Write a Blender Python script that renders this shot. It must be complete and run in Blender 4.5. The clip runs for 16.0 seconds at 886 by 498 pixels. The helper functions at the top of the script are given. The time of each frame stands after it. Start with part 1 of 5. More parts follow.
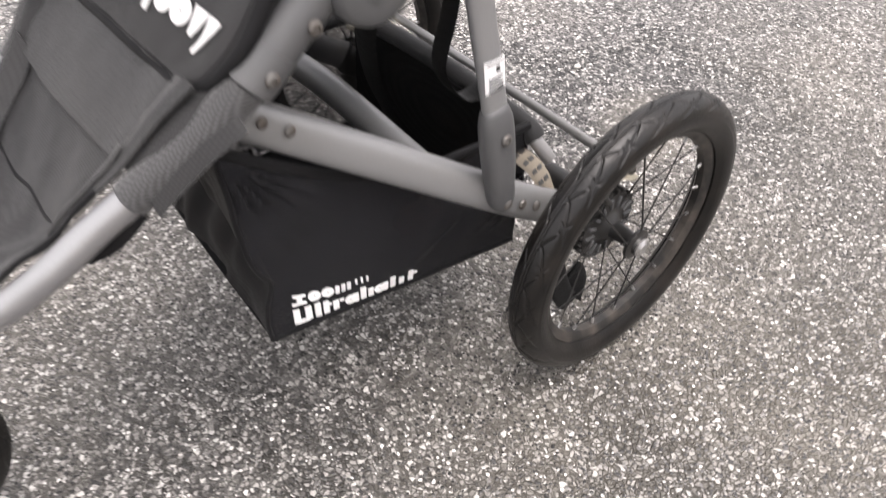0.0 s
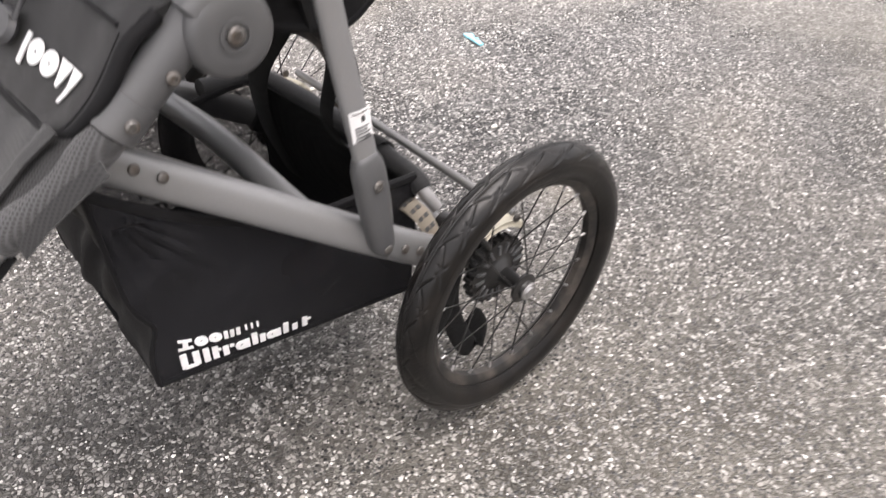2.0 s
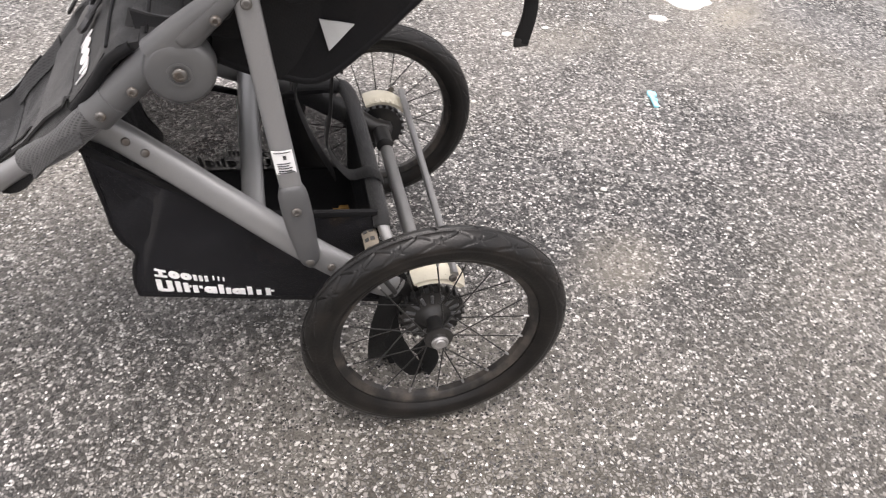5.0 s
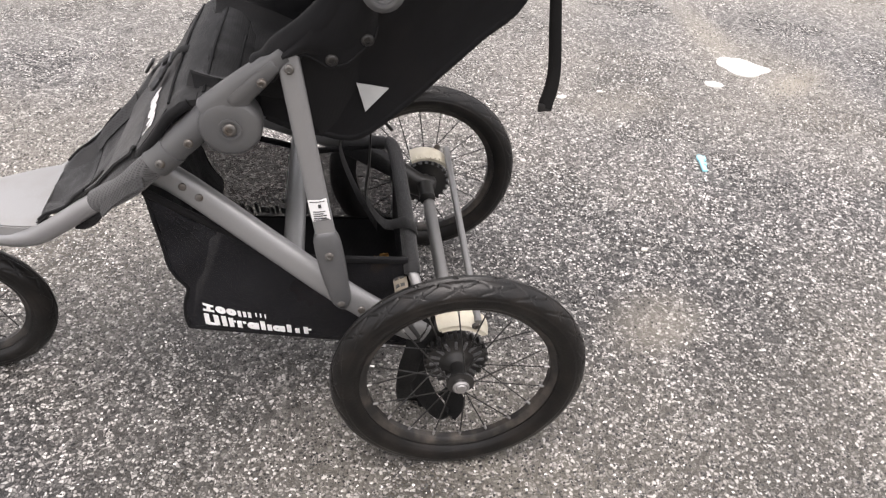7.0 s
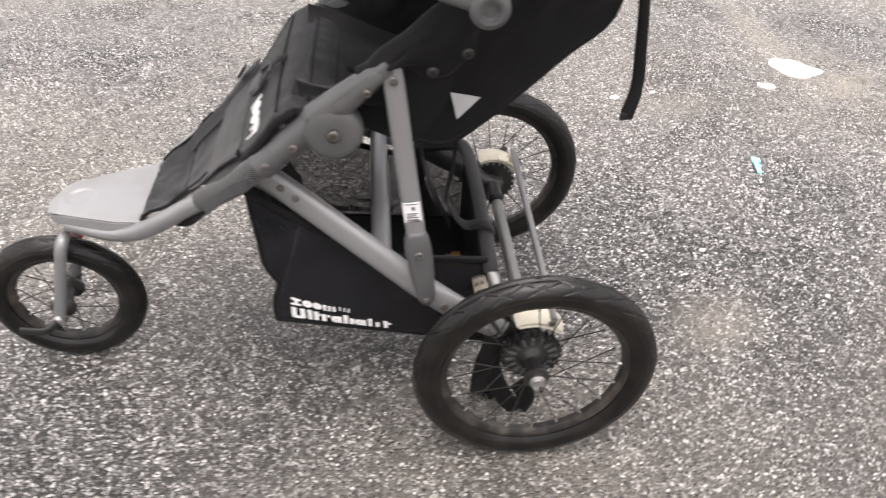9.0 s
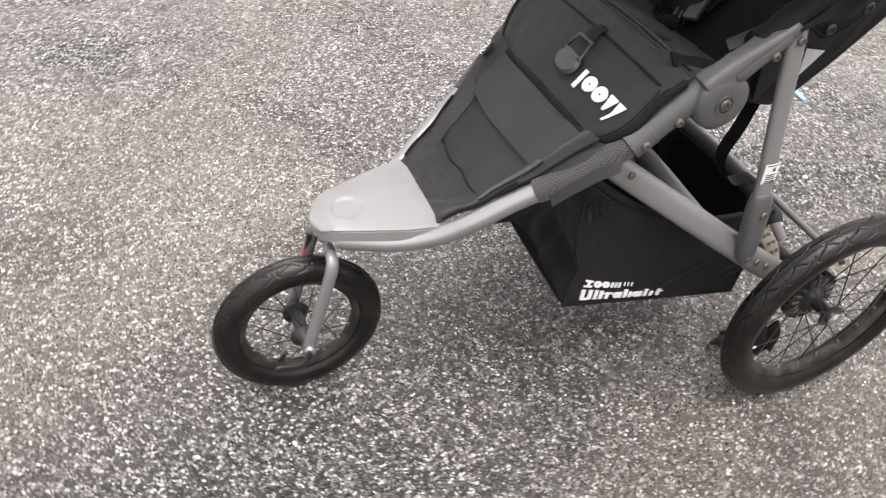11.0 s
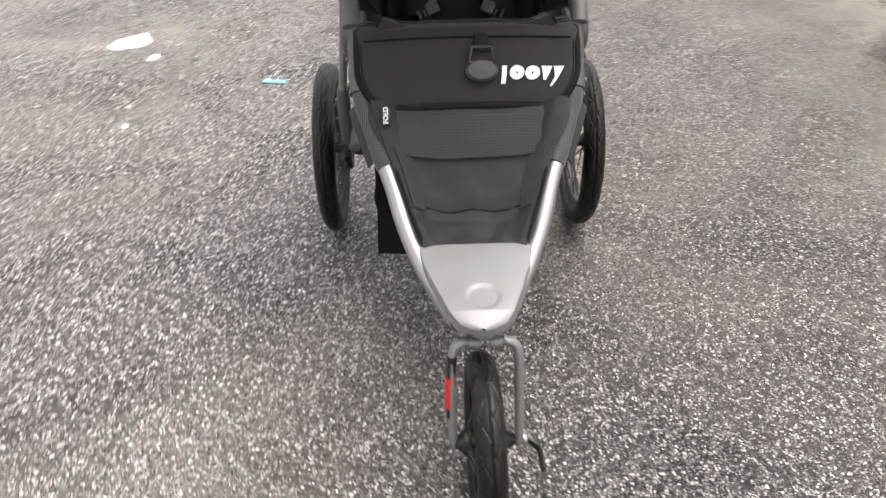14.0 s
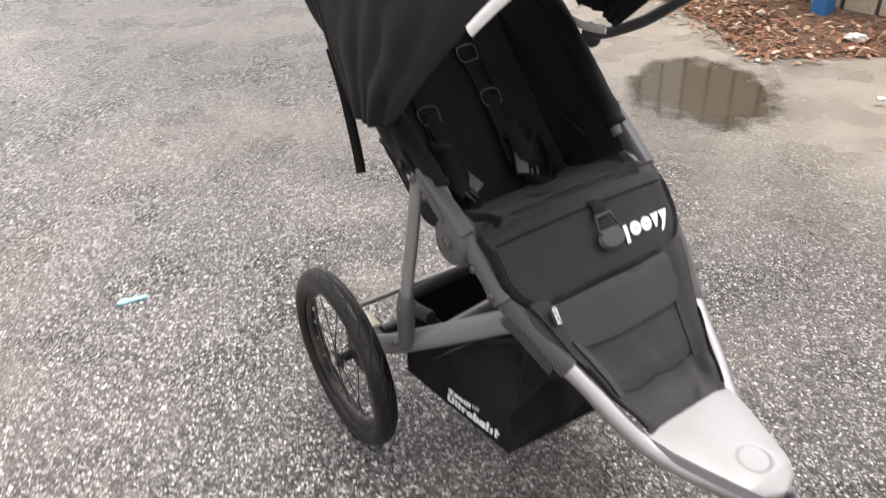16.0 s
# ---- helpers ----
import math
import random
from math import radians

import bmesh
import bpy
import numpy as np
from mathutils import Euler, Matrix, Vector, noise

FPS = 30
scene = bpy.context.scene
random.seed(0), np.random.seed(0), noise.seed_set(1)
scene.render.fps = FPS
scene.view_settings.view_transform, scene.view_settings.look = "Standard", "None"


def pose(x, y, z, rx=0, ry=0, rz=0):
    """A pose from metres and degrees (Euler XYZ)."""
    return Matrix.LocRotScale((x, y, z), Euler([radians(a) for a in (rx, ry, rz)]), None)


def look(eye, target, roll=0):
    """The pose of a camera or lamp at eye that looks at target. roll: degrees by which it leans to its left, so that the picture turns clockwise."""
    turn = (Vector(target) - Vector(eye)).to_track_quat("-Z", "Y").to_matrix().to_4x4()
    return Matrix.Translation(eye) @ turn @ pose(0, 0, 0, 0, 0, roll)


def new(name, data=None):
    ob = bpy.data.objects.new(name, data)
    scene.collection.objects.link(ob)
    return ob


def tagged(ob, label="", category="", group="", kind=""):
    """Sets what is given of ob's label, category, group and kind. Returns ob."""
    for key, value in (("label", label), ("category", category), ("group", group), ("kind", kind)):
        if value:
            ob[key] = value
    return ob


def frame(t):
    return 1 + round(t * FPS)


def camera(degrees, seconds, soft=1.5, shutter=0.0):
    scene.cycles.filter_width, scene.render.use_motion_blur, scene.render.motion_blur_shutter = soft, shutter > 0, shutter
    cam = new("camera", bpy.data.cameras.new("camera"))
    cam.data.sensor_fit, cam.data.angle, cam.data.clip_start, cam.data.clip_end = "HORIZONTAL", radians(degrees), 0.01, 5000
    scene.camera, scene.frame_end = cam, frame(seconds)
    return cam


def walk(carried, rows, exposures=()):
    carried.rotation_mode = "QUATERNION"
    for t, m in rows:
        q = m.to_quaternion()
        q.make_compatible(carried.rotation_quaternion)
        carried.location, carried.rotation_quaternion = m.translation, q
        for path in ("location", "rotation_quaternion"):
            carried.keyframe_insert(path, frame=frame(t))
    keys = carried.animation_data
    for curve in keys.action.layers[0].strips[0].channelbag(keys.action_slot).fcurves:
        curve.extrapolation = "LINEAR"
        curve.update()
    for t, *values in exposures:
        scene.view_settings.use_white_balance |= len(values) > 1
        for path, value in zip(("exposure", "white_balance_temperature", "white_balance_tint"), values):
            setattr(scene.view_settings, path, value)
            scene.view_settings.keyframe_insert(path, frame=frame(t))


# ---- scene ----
cam = camera(61.3, 16.0, soft=1.2, shutter=0.5)
PATH = [
    (0, (-0.605, -0.65, 0.836), (0.31, 0.432, -0.575), -0.1),
    (0.5, (-0.611, -0.659, 0.681), (0.409, 0.449, -0.635), 0.7),
    (1, (-0.586, -0.621, 0.656), (0.502, 0.488, -0.604), 1.4),
    (1.5, (-0.578, -0.658, 0.703), (0.51, 0.455, -0.553), 1.5),
    (2, (-0.564, -0.741, 0.841), (0.498, 0.371, -0.439), 1.4),
    (2.5, (-0.54, -0.806, 0.987), (0.489, 0.296, -0.328), 2.3),
    (3, (-0.522, -0.847, 1.059), (0.424, 0.286, -0.291), 3.1),
    (3.2, (-0.511, -0.851, 1.052), (0.407, 0.299, -0.303), 4.0),
    (5.3, (-0.179, -1.002, 1.01), (0.146, 0.451, -0.325), 3.7),
    (5.5, (-0.18, -1.009, 1.012), (0.115, 0.458, -0.315), 3.4),
    (6, (-0.175, -1.029, 1.035), (0.079, 0.475, -0.258), 2.5),
    (6.5, (-0.162, -1.038, 1.03), (0.072, 0.493, -0.237), 2.0),
    (7, (-0.141, -1.048, 1.048), (0.077, 0.505, -0.193), 2.0),
    (7.5, (-0.14, -1.051, 1.065), (0.05, 0.517, -0.162), 2.3),
    (8, (-0.15, -1.046, 1.069), (0.007, 0.523, -0.162), 2.5),
    (8.5, (-0.146, -1.056, 1.072), (-0.003, 0.512, -0.162), 2.1),
    (9, (-0.229, -1.075, 1.089), (-0.081, 0.473, -0.169), 1.2),
    (9.5, (-0.451, -1.121, 1.117), (-0.213, 0.422, -0.133), -0.7),
    (10, (-0.624, -1.084, 1.097), (-0.321, 0.453, -0.146), 1.5),
    (10.2, (-0.686, -1.023, 1.071), (-0.333, 0.437, -0.25), 3.2),
    (12.3, (-1.362, -0.612, 1.051), (-0.183, 0.392, -0.214), 1.2),
    (12.5, (-1.404, -0.547, 1.067), (-0.131, 0.347, -0.19), 0.9),
    (13, (-1.446, -0.359, 1.062), (-0.022, 0.243, -0.207), -0.7),
    (13.5, (-1.579, -0.152, 1.083), (-0.06, 0.15, -0.183), -1.1),
    (14, (-1.551, 0.076, 1.079), (0.032, 0.033, -0.143), -0.7),
    (14.5, (-1.459, 0.305, 1.107), (0.125, -0.028, -0.068), -0.6),
    (15, (-1.444, 0.585, 1.138), (0.091, -0.037, 0.015), -0.3),
    (15.5, (-1.314, 0.73, 1.145), (0.179, -0.062, 0.076), -2.4),
    (16, (-1.117, 0.736, 1.202), (0.308, -0.161, 0.121), -3.2),
]
LEVEL = Matrix.Rotation(radians(-2.748), 4, "Y")  # the stroller stands on a slight slope in its own axes
walk(cam, [(t, look(eye, target, roll)) for t, eye, target, roll in PATH],
     [(0.0, 1.30, 6750, 16), (1.5, 1.24, 6750, 16), (2.5, 1.12, 6750, 16), (7.0, 1.00, 6750, 16), (10.2, 1.09, 6750, 16), (13.0, 0.82, 6750, 16), (14.5, 0.92, 6750, 16), (16.0, 1.03, 6750, 16)])

# ---- world and light: an overcast sky with a broad, weak sun ----
world = bpy.data.worlds.new("overcast_sky")
scene.world = world
world.use_nodes = True
wn, wl = world.node_tree.nodes, world.node_tree.links
SUN_UP, SUN_ROUND = radians(77), radians(174)
sky = wn.new("ShaderNodeTexSky")
sky.sky_type = "NISHITA"
sky.sun_disc = False
sky.sun_elevation, sky.sun_rotation = SUN_UP, SUN_ROUND
sky.air_density, sky.dust_density = 1.0, 4.0
grey = wn.new("ShaderNodeHueSaturation")
grey.inputs["Saturation"].default_value = 0.12
wl.new(sky.outputs["Color"], grey.inputs["Color"])
wl.new(grey.outputs["Color"], wn["Background"].inputs["Color"])
wn["Background"].inputs["Strength"].default_value = 0.20
sun = new("sun", bpy.data.lights.new("sun", "SUN"))
sun.data.energy, sun.data.angle, sun.data.color = 0.8, radians(50), (1.0, 0.97, 0.93)
sun.matrix_world = look((0.1, -0.9, 4.0), (0, 0, 0))


# ---- materials ----
def material(name, colour, rough=0.6, metal=0.0, vary=0.15, grain=200.0, stain=6.0, bump=0.1, spot=None, spec=0.5, coat=0.0):
    """Base colour varied at two scales, with fine relief; spot: a second colour for worn or dusty patches."""
    m = bpy.data.materials.new(name)
    m.use_nodes = True
    n, l = m.node_tree.nodes, m.node_tree.links
    b = n["Principled BSDF"]
    b.inputs["Roughness"].default_value, b.inputs["Metallic"].default_value = rough, metal
    b.inputs["Specular IOR Level"].default_value = spec
    b.inputs["Coat Weight"].default_value = coat
    co = n.new("ShaderNodeTexCoord")
    fine, big = n.new("ShaderNodeTexNoise"), n.new("ShaderNodeTexNoise")
    fine.inputs["Scale"].default_value, fine.inputs["Detail"].default_value = grain, 3
    big.inputs["Scale"].default_value, big.inputs["Detail"].default_value = stain, 5
    for x in (fine, big):
        l.new(co.outputs["Object"], x.inputs["Vector"])
    mixer = n.new("ShaderNodeMix")
    mixer.data_type = "RGBA"
    ramp = n.new("ShaderNodeMapRange")
    ramp.inputs["From Min"].default_value, ramp.inputs["From Max"].default_value = 0.45, 0.75
    l.new(big.outputs["Fac"], ramp.inputs["Value"])
    l.new(ramp.outputs["Result"], mixer.inputs["Factor"])
    mixer.inputs["A"].default_value = (*colour, 1)
    mixer.inputs["B"].default_value = (*(spot or [c * (1 + 1.5 * vary) for c in colour]), 1)
    hsv = n.new("ShaderNodeHueSaturation")
    val = n.new("ShaderNodeMapRange")
    val.inputs["To Min"].default_value, val.inputs["To Max"].default_value = 1 - vary, 1 + vary
    l.new(fine.outputs["Fac"], val.inputs["Value"])
    l.new(val.outputs["Result"], hsv.inputs["Value"])
    l.new(mixer.outputs["Result"], hsv.inputs["Color"])
    l.new(hsv.outputs["Color"], b.inputs["Base Color"])
    if bump:
        bp = n.new("ShaderNodeBump")
        bp.inputs["Strength"].default_value, bp.inputs["Distance"].default_value = bump, 0.002
        l.new(fine.outputs["Fac"], bp.inputs["Height"])
        l.new(bp.outputs["Normal"], b.inputs["Normal"])
    return m


def fabric(name, colour, weave=900.0, open_part=0.0, rough=0.85, dust=(0.035, 0.033, 0.032), grid=0.0, axes="XZ", sheen=0.03, spec=0.14):
    """Woven cloth: crossed threads as relief, dusty patches, and an open mesh where light shows through."""
    m = material(name, colour, rough, 0, 0.2, 500, 9, 0, dust, spec)
    n, l = m.node_tree.nodes, m.node_tree.links
    b, co = n["Principled BSDF"], n["Texture Coordinate"]
    b.inputs["Sheen Weight"].default_value = sheen
    b.inputs["Sheen Roughness"].default_value = 0.5
    for x in n:
        if x.type == "MAP_RANGE" and abs(x.inputs["From Min"].default_value - 0.45) < 1e-6:
            x.inputs["From Min"].default_value, x.inputs["To Max"].default_value = 0.5, 0.35
    waves = []
    for d in axes:
        w = n.new("ShaderNodeTexWave")
        w.bands_direction = d
        w.inputs["Scale"].default_value = weave / 20
        l.new(co.outputs["Object"], w.inputs["Vector"])
        waves.append(w)
    mul = n.new("ShaderNodeMath")
    mul.operation = "MAXIMUM"
    for k, w in enumerate(waves):
        l.new(w.outputs["Fac"], mul.inputs[k])
    folds = n.new("ShaderNodeTexNoise")
    folds.inputs["Scale"].default_value = 28
    l.new(co.outputs["Object"], folds.inputs["Vector"])
    add = n.new("ShaderNodeMath")
    add.operation = "MULTIPLY_ADD"
    l.new(folds.outputs["Fac"], add.inputs[0])
    add.inputs[1].default_value = 4.0
    l.new(mul.outputs[0], add.inputs[2])
    bp = n.new("ShaderNodeBump")
    bp.inputs["Strength"].default_value, bp.inputs["Distance"].default_value = 0.28, 0.0010
    l.new(add.outputs[0], bp.inputs["Height"])
    l.new(bp.outputs["Normal"], b.inputs["Normal"])
    if grid:
        tone = [x for x in n if x.type == "HUE_SAT"][0]
        deep = n.new("ShaderNodeMix")
        deep.data_type = "RGBA"
        deep.inputs["B"].default_value = (0.002, 0.002, 0.002, 1)
        inv = n.new("ShaderNodeMath")
        inv.operation = "MULTIPLY_ADD"
        inv.inputs[1].default_value, inv.inputs[2].default_value = -grid, grid
        l.new(mul.outputs[0], inv.inputs[0])
        l.new(inv.outputs[0], deep.inputs["Factor"])
        l.new(tone.outputs["Color"], deep.inputs["A"])
        l.new(deep.outputs["Result"], b.inputs["Base Color"])
    if open_part:
        holes, out = n.new("ShaderNodeBsdfTransparent"), n["Material Output"]
        both = n.new("ShaderNodeMixShader")
        both.inputs["Fac"].default_value = open_part
        l.new(b.outputs["BSDF"], both.inputs[1])
        l.new(holes.outputs["BSDF"], both.inputs[2])
        l.new(both.outputs["Shader"], out.inputs["Surface"])
    return m


CLOTH = fabric("black_cloth", (0.0060, 0.0060, 0.0067), 4200, 0, 0.62, (0.018, 0.015, 0.0145))
INNER = fabric("seat_lining", (0.0095, 0.0095, 0.010), 3600, 0, 0.7, (0.022, 0.021, 0.0205))
PAD = fabric("charcoal_padding", (0.0185, 0.0185, 0.019), 3600, 0, 0.62, (0.036, 0.027, 0.026), 0, "YZ", 0.10, 0.22)
CALF = fabric("calf_cloth", (0.0115, 0.0115, 0.012), 3600, 0, 0.55, (0.030, 0.028, 0.027), 0, "YZ", 0.14, 0.3)
MESH = fabric("black_mesh", (0.0135, 0.0135, 0.0155), 5000, 0.22, 0.6, (0.028, 0.027, 0.028))
THIN = fabric("thin_black_mesh", (0.010, 0.010, 0.011), 5000, 0.40, 0.65)
APRON = fabric("ribbed_apron_cloth", (0.024, 0.024, 0.0245), 1900, 0, 0.55, (0.032, 0.030, 0.029), 0.9, "YZ", 0.16, 0.3)
SLEEVE = fabric("open_mesh_cloth", (0.066, 0.066, 0.067), 1900, 0, 0.55, (0.040, 0.038, 0.036), 0.95, "YZ", 0.22, 0.3)
WEB = fabric("black_webbing", (0.0085, 0.0085, 0.0085), 3000, 0, 0.6)
GREY = material("gunmetal_paint", (0.205, 0.206, 0.209), 0.40, 0.35, 0.08, 700, 9, 0.05, (0.20, 0.20, 0.20))
PLASTIC = material("grey_plastic", (0.068, 0.069, 0.071), 0.42, 0, 0.06, 900, 12, 0.12, (0.085, 0.085, 0.085))
BUCKLE = material("dark_grey_plastic", (0.040, 0.040, 0.042), 0.4, 0, 0.06, 600, 20, 0.08)
SILVER = material("silver_paint", (0.27, 0.272, 0.274), 0.46, 0.25, 0.07, 500, 16, 0.06, (0.235, 0.232, 0.226))
ALLOY = material("bare_aluminium", (0.34, 0.335, 0.33), 0.38, 0.8, 0.1, 300, 20, 0.1)
BOLT = material("dull_steel", (0.13, 0.125, 0.118), 0.45, 0.6, 0.2, 300, 80, 0.1, (0.09, 0.068, 0.052))
RUBBER = material("tyre_rubber", (0.0042, 0.0039, 0.0037), 0.34, 0, 0.35, 260, 26, 0.2, (0.014, 0.0118, 0.0102), 0.34)
RIM = material("black_rim", (0.014, 0.0135, 0.013), 0.4, 0.2, 0.3, 300, 30, 0.08, (0.075, 0.064, 0.055))
BLACK = material("black_plastic", (0.010, 0.010, 0.010), 0.4, 0, 0.2, 400, 20, 0.05, (0.025, 0.023, 0.021))
CREAM = material("cream_plastic", (0.62, 0.58, 0.47), 0.5, 0, 0.05, 300, 30, 0.05, (0.45, 0.40, 0.30))
WHITE = material("white_print", (0.80, 0.80, 0.80), 0.6, 0, 0.04, 500, 60, 0.03, (0.66, 0.65, 0.64))
REFLECT = material("grey_reflective_patch", (0.42, 0.43, 0.43), 0.45, 0.2, 0.08, 900, 40, 0.1)
LABEL = material("white_label", (0.72, 0.72, 0.72), 0.5, 0, 0.03, 300, 60, 0)
INK = material("dark_ink", (0.04, 0.04, 0.04), 0.7, 0, 0.05, 300, 60, 0)
RED = material("red_label", (0.55, 0.018, 0.014), 0.6, 0, 0.05, 300, 60, 0.05)
KRAFT = material("brown_card", (0.19, 0.165, 0.13), 0.8, 0, 0.15, 120, 40, 0.1, (0.25, 0.20, 0.16))
YELLOW = material("dry_leaf", (0.42, 0.25, 0.07), 0.7, 0, 0.3, 120, 60, 0.2, (0.18, 0.08, 0.03))
RUST = material("dead_leaf", (0.42, 0.18, 0.12), 0.7, 0, 0.3, 120, 60, 0.2, (0.10, 0.05, 0.035))
TURQUOISE = material("turquoise_plastic", (0.30, 0.66, 0.76), 0.4, 0, 0.06, 300, 60, 0.03)
CHALK = material("white_paint_blotch", (0.66, 0.65, 0.62), 0.8, 0, 0.15, 160, 30, 0.4)
TIMBER = material("weathered_boards", (0.56, 0.49, 0.38), 0.8, 0, 0.2, 60, 5, 0.3, (0.40, 0.33, 0.24))
# Paled boards: the bright reflection in the puddle is put into their colour.
PALEBOARD = material("reflection_pale_boards", (0.78, 0.75, 0.70), 0.6, 0, 0.1, 60, 5, 0.2, (0.66, 0.62, 0.55))
# Dark colour of an added sheet, standing in for shade between the boards.
SHADE = material("gap_shade_backing", (0.075, 0.065, 0.05), 0.8, 0, 0.3, 60, 9, 0.2)
RAIL = material("dark_rail", (0.06, 0.05, 0.04), 0.8, 0, 0.3, 60, 9, 0.2)
BLUE = material("blue_paint", (0.035, 0.16, 0.38), 0.5, 0, 0.12, 90, 9, 0.1)


def island_colours(m, stops):
    """Each loose piece of the mesh takes its own colour."""
    n, l = m.node_tree.nodes, m.node_tree.links
    geo, ramp = n.new("ShaderNodeNewGeometry"), n.new("ShaderNodeValToRGB")
    ramp.color_ramp.interpolation = "LINEAR"
    while len(ramp.color_ramp.elements) < len(stops):
        ramp.color_ramp.elements.new(0.5)
    for e, (at, colour) in zip(ramp.color_ramp.elements, stops):
        e.position, e.color = at, (*colour, 1)
    l.new(geo.outputs["Random Per Island"], ramp.inputs["Fac"])
    for x in n:
        if x.type == "HUE_SAT":
            l.new(ramp.outputs["Color"], x.inputs["Color"])
    return m


CHIPS = island_colours(material("stone_chips", (0.3, 0.3, 0.3), 0.35, 0, 0.2, 400, 20, 0.2),
                       [(0.0, (0.011, 0.0105, 0.010)), (0.42, (0.028, 0.027, 0.026)), (0.64, (0.095, 0.090, 0.086)), (0.88, (0.31, 0.295, 0.28)), (1.0, (0.90, 0.88, 0.84))])
LEAVES = island_colours(material("leaf_litter", (0.2, 0.1, 0.05), 0.8, 0, 0.3, 200, 20, 0.2),
                        [(0.0, (0.05, 0.026, 0.014)), (0.35, (0.17, 0.075, 0.035)), (0.7, (0.25, 0.105, 0.055)), (0.92, (0.36, 0.25, 0.15)), (1.0, (0.65, 0.55, 0.47))])


def darkened(m):
    """The ground is darker along a broad strip beside the stroller."""
    n, l = m.node_tree.nodes, m.node_tree.links
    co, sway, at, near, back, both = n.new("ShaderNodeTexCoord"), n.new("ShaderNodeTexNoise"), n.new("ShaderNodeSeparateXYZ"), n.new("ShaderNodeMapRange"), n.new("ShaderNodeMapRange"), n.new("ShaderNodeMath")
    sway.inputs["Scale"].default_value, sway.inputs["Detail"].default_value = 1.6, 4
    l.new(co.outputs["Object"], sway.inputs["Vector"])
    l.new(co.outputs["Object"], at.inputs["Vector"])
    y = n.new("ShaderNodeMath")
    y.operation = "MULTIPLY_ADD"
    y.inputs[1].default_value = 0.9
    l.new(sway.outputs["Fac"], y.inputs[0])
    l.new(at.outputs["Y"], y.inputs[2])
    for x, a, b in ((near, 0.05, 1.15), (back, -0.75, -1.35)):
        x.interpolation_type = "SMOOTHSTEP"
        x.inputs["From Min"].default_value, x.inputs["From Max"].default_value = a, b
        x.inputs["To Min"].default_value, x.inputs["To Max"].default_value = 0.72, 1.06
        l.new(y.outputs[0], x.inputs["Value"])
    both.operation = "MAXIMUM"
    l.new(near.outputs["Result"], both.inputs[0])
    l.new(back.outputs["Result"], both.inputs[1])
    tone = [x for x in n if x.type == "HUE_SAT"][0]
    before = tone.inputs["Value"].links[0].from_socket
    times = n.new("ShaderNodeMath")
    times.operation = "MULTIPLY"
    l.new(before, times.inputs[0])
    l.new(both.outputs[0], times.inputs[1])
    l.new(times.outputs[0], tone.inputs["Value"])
    return m


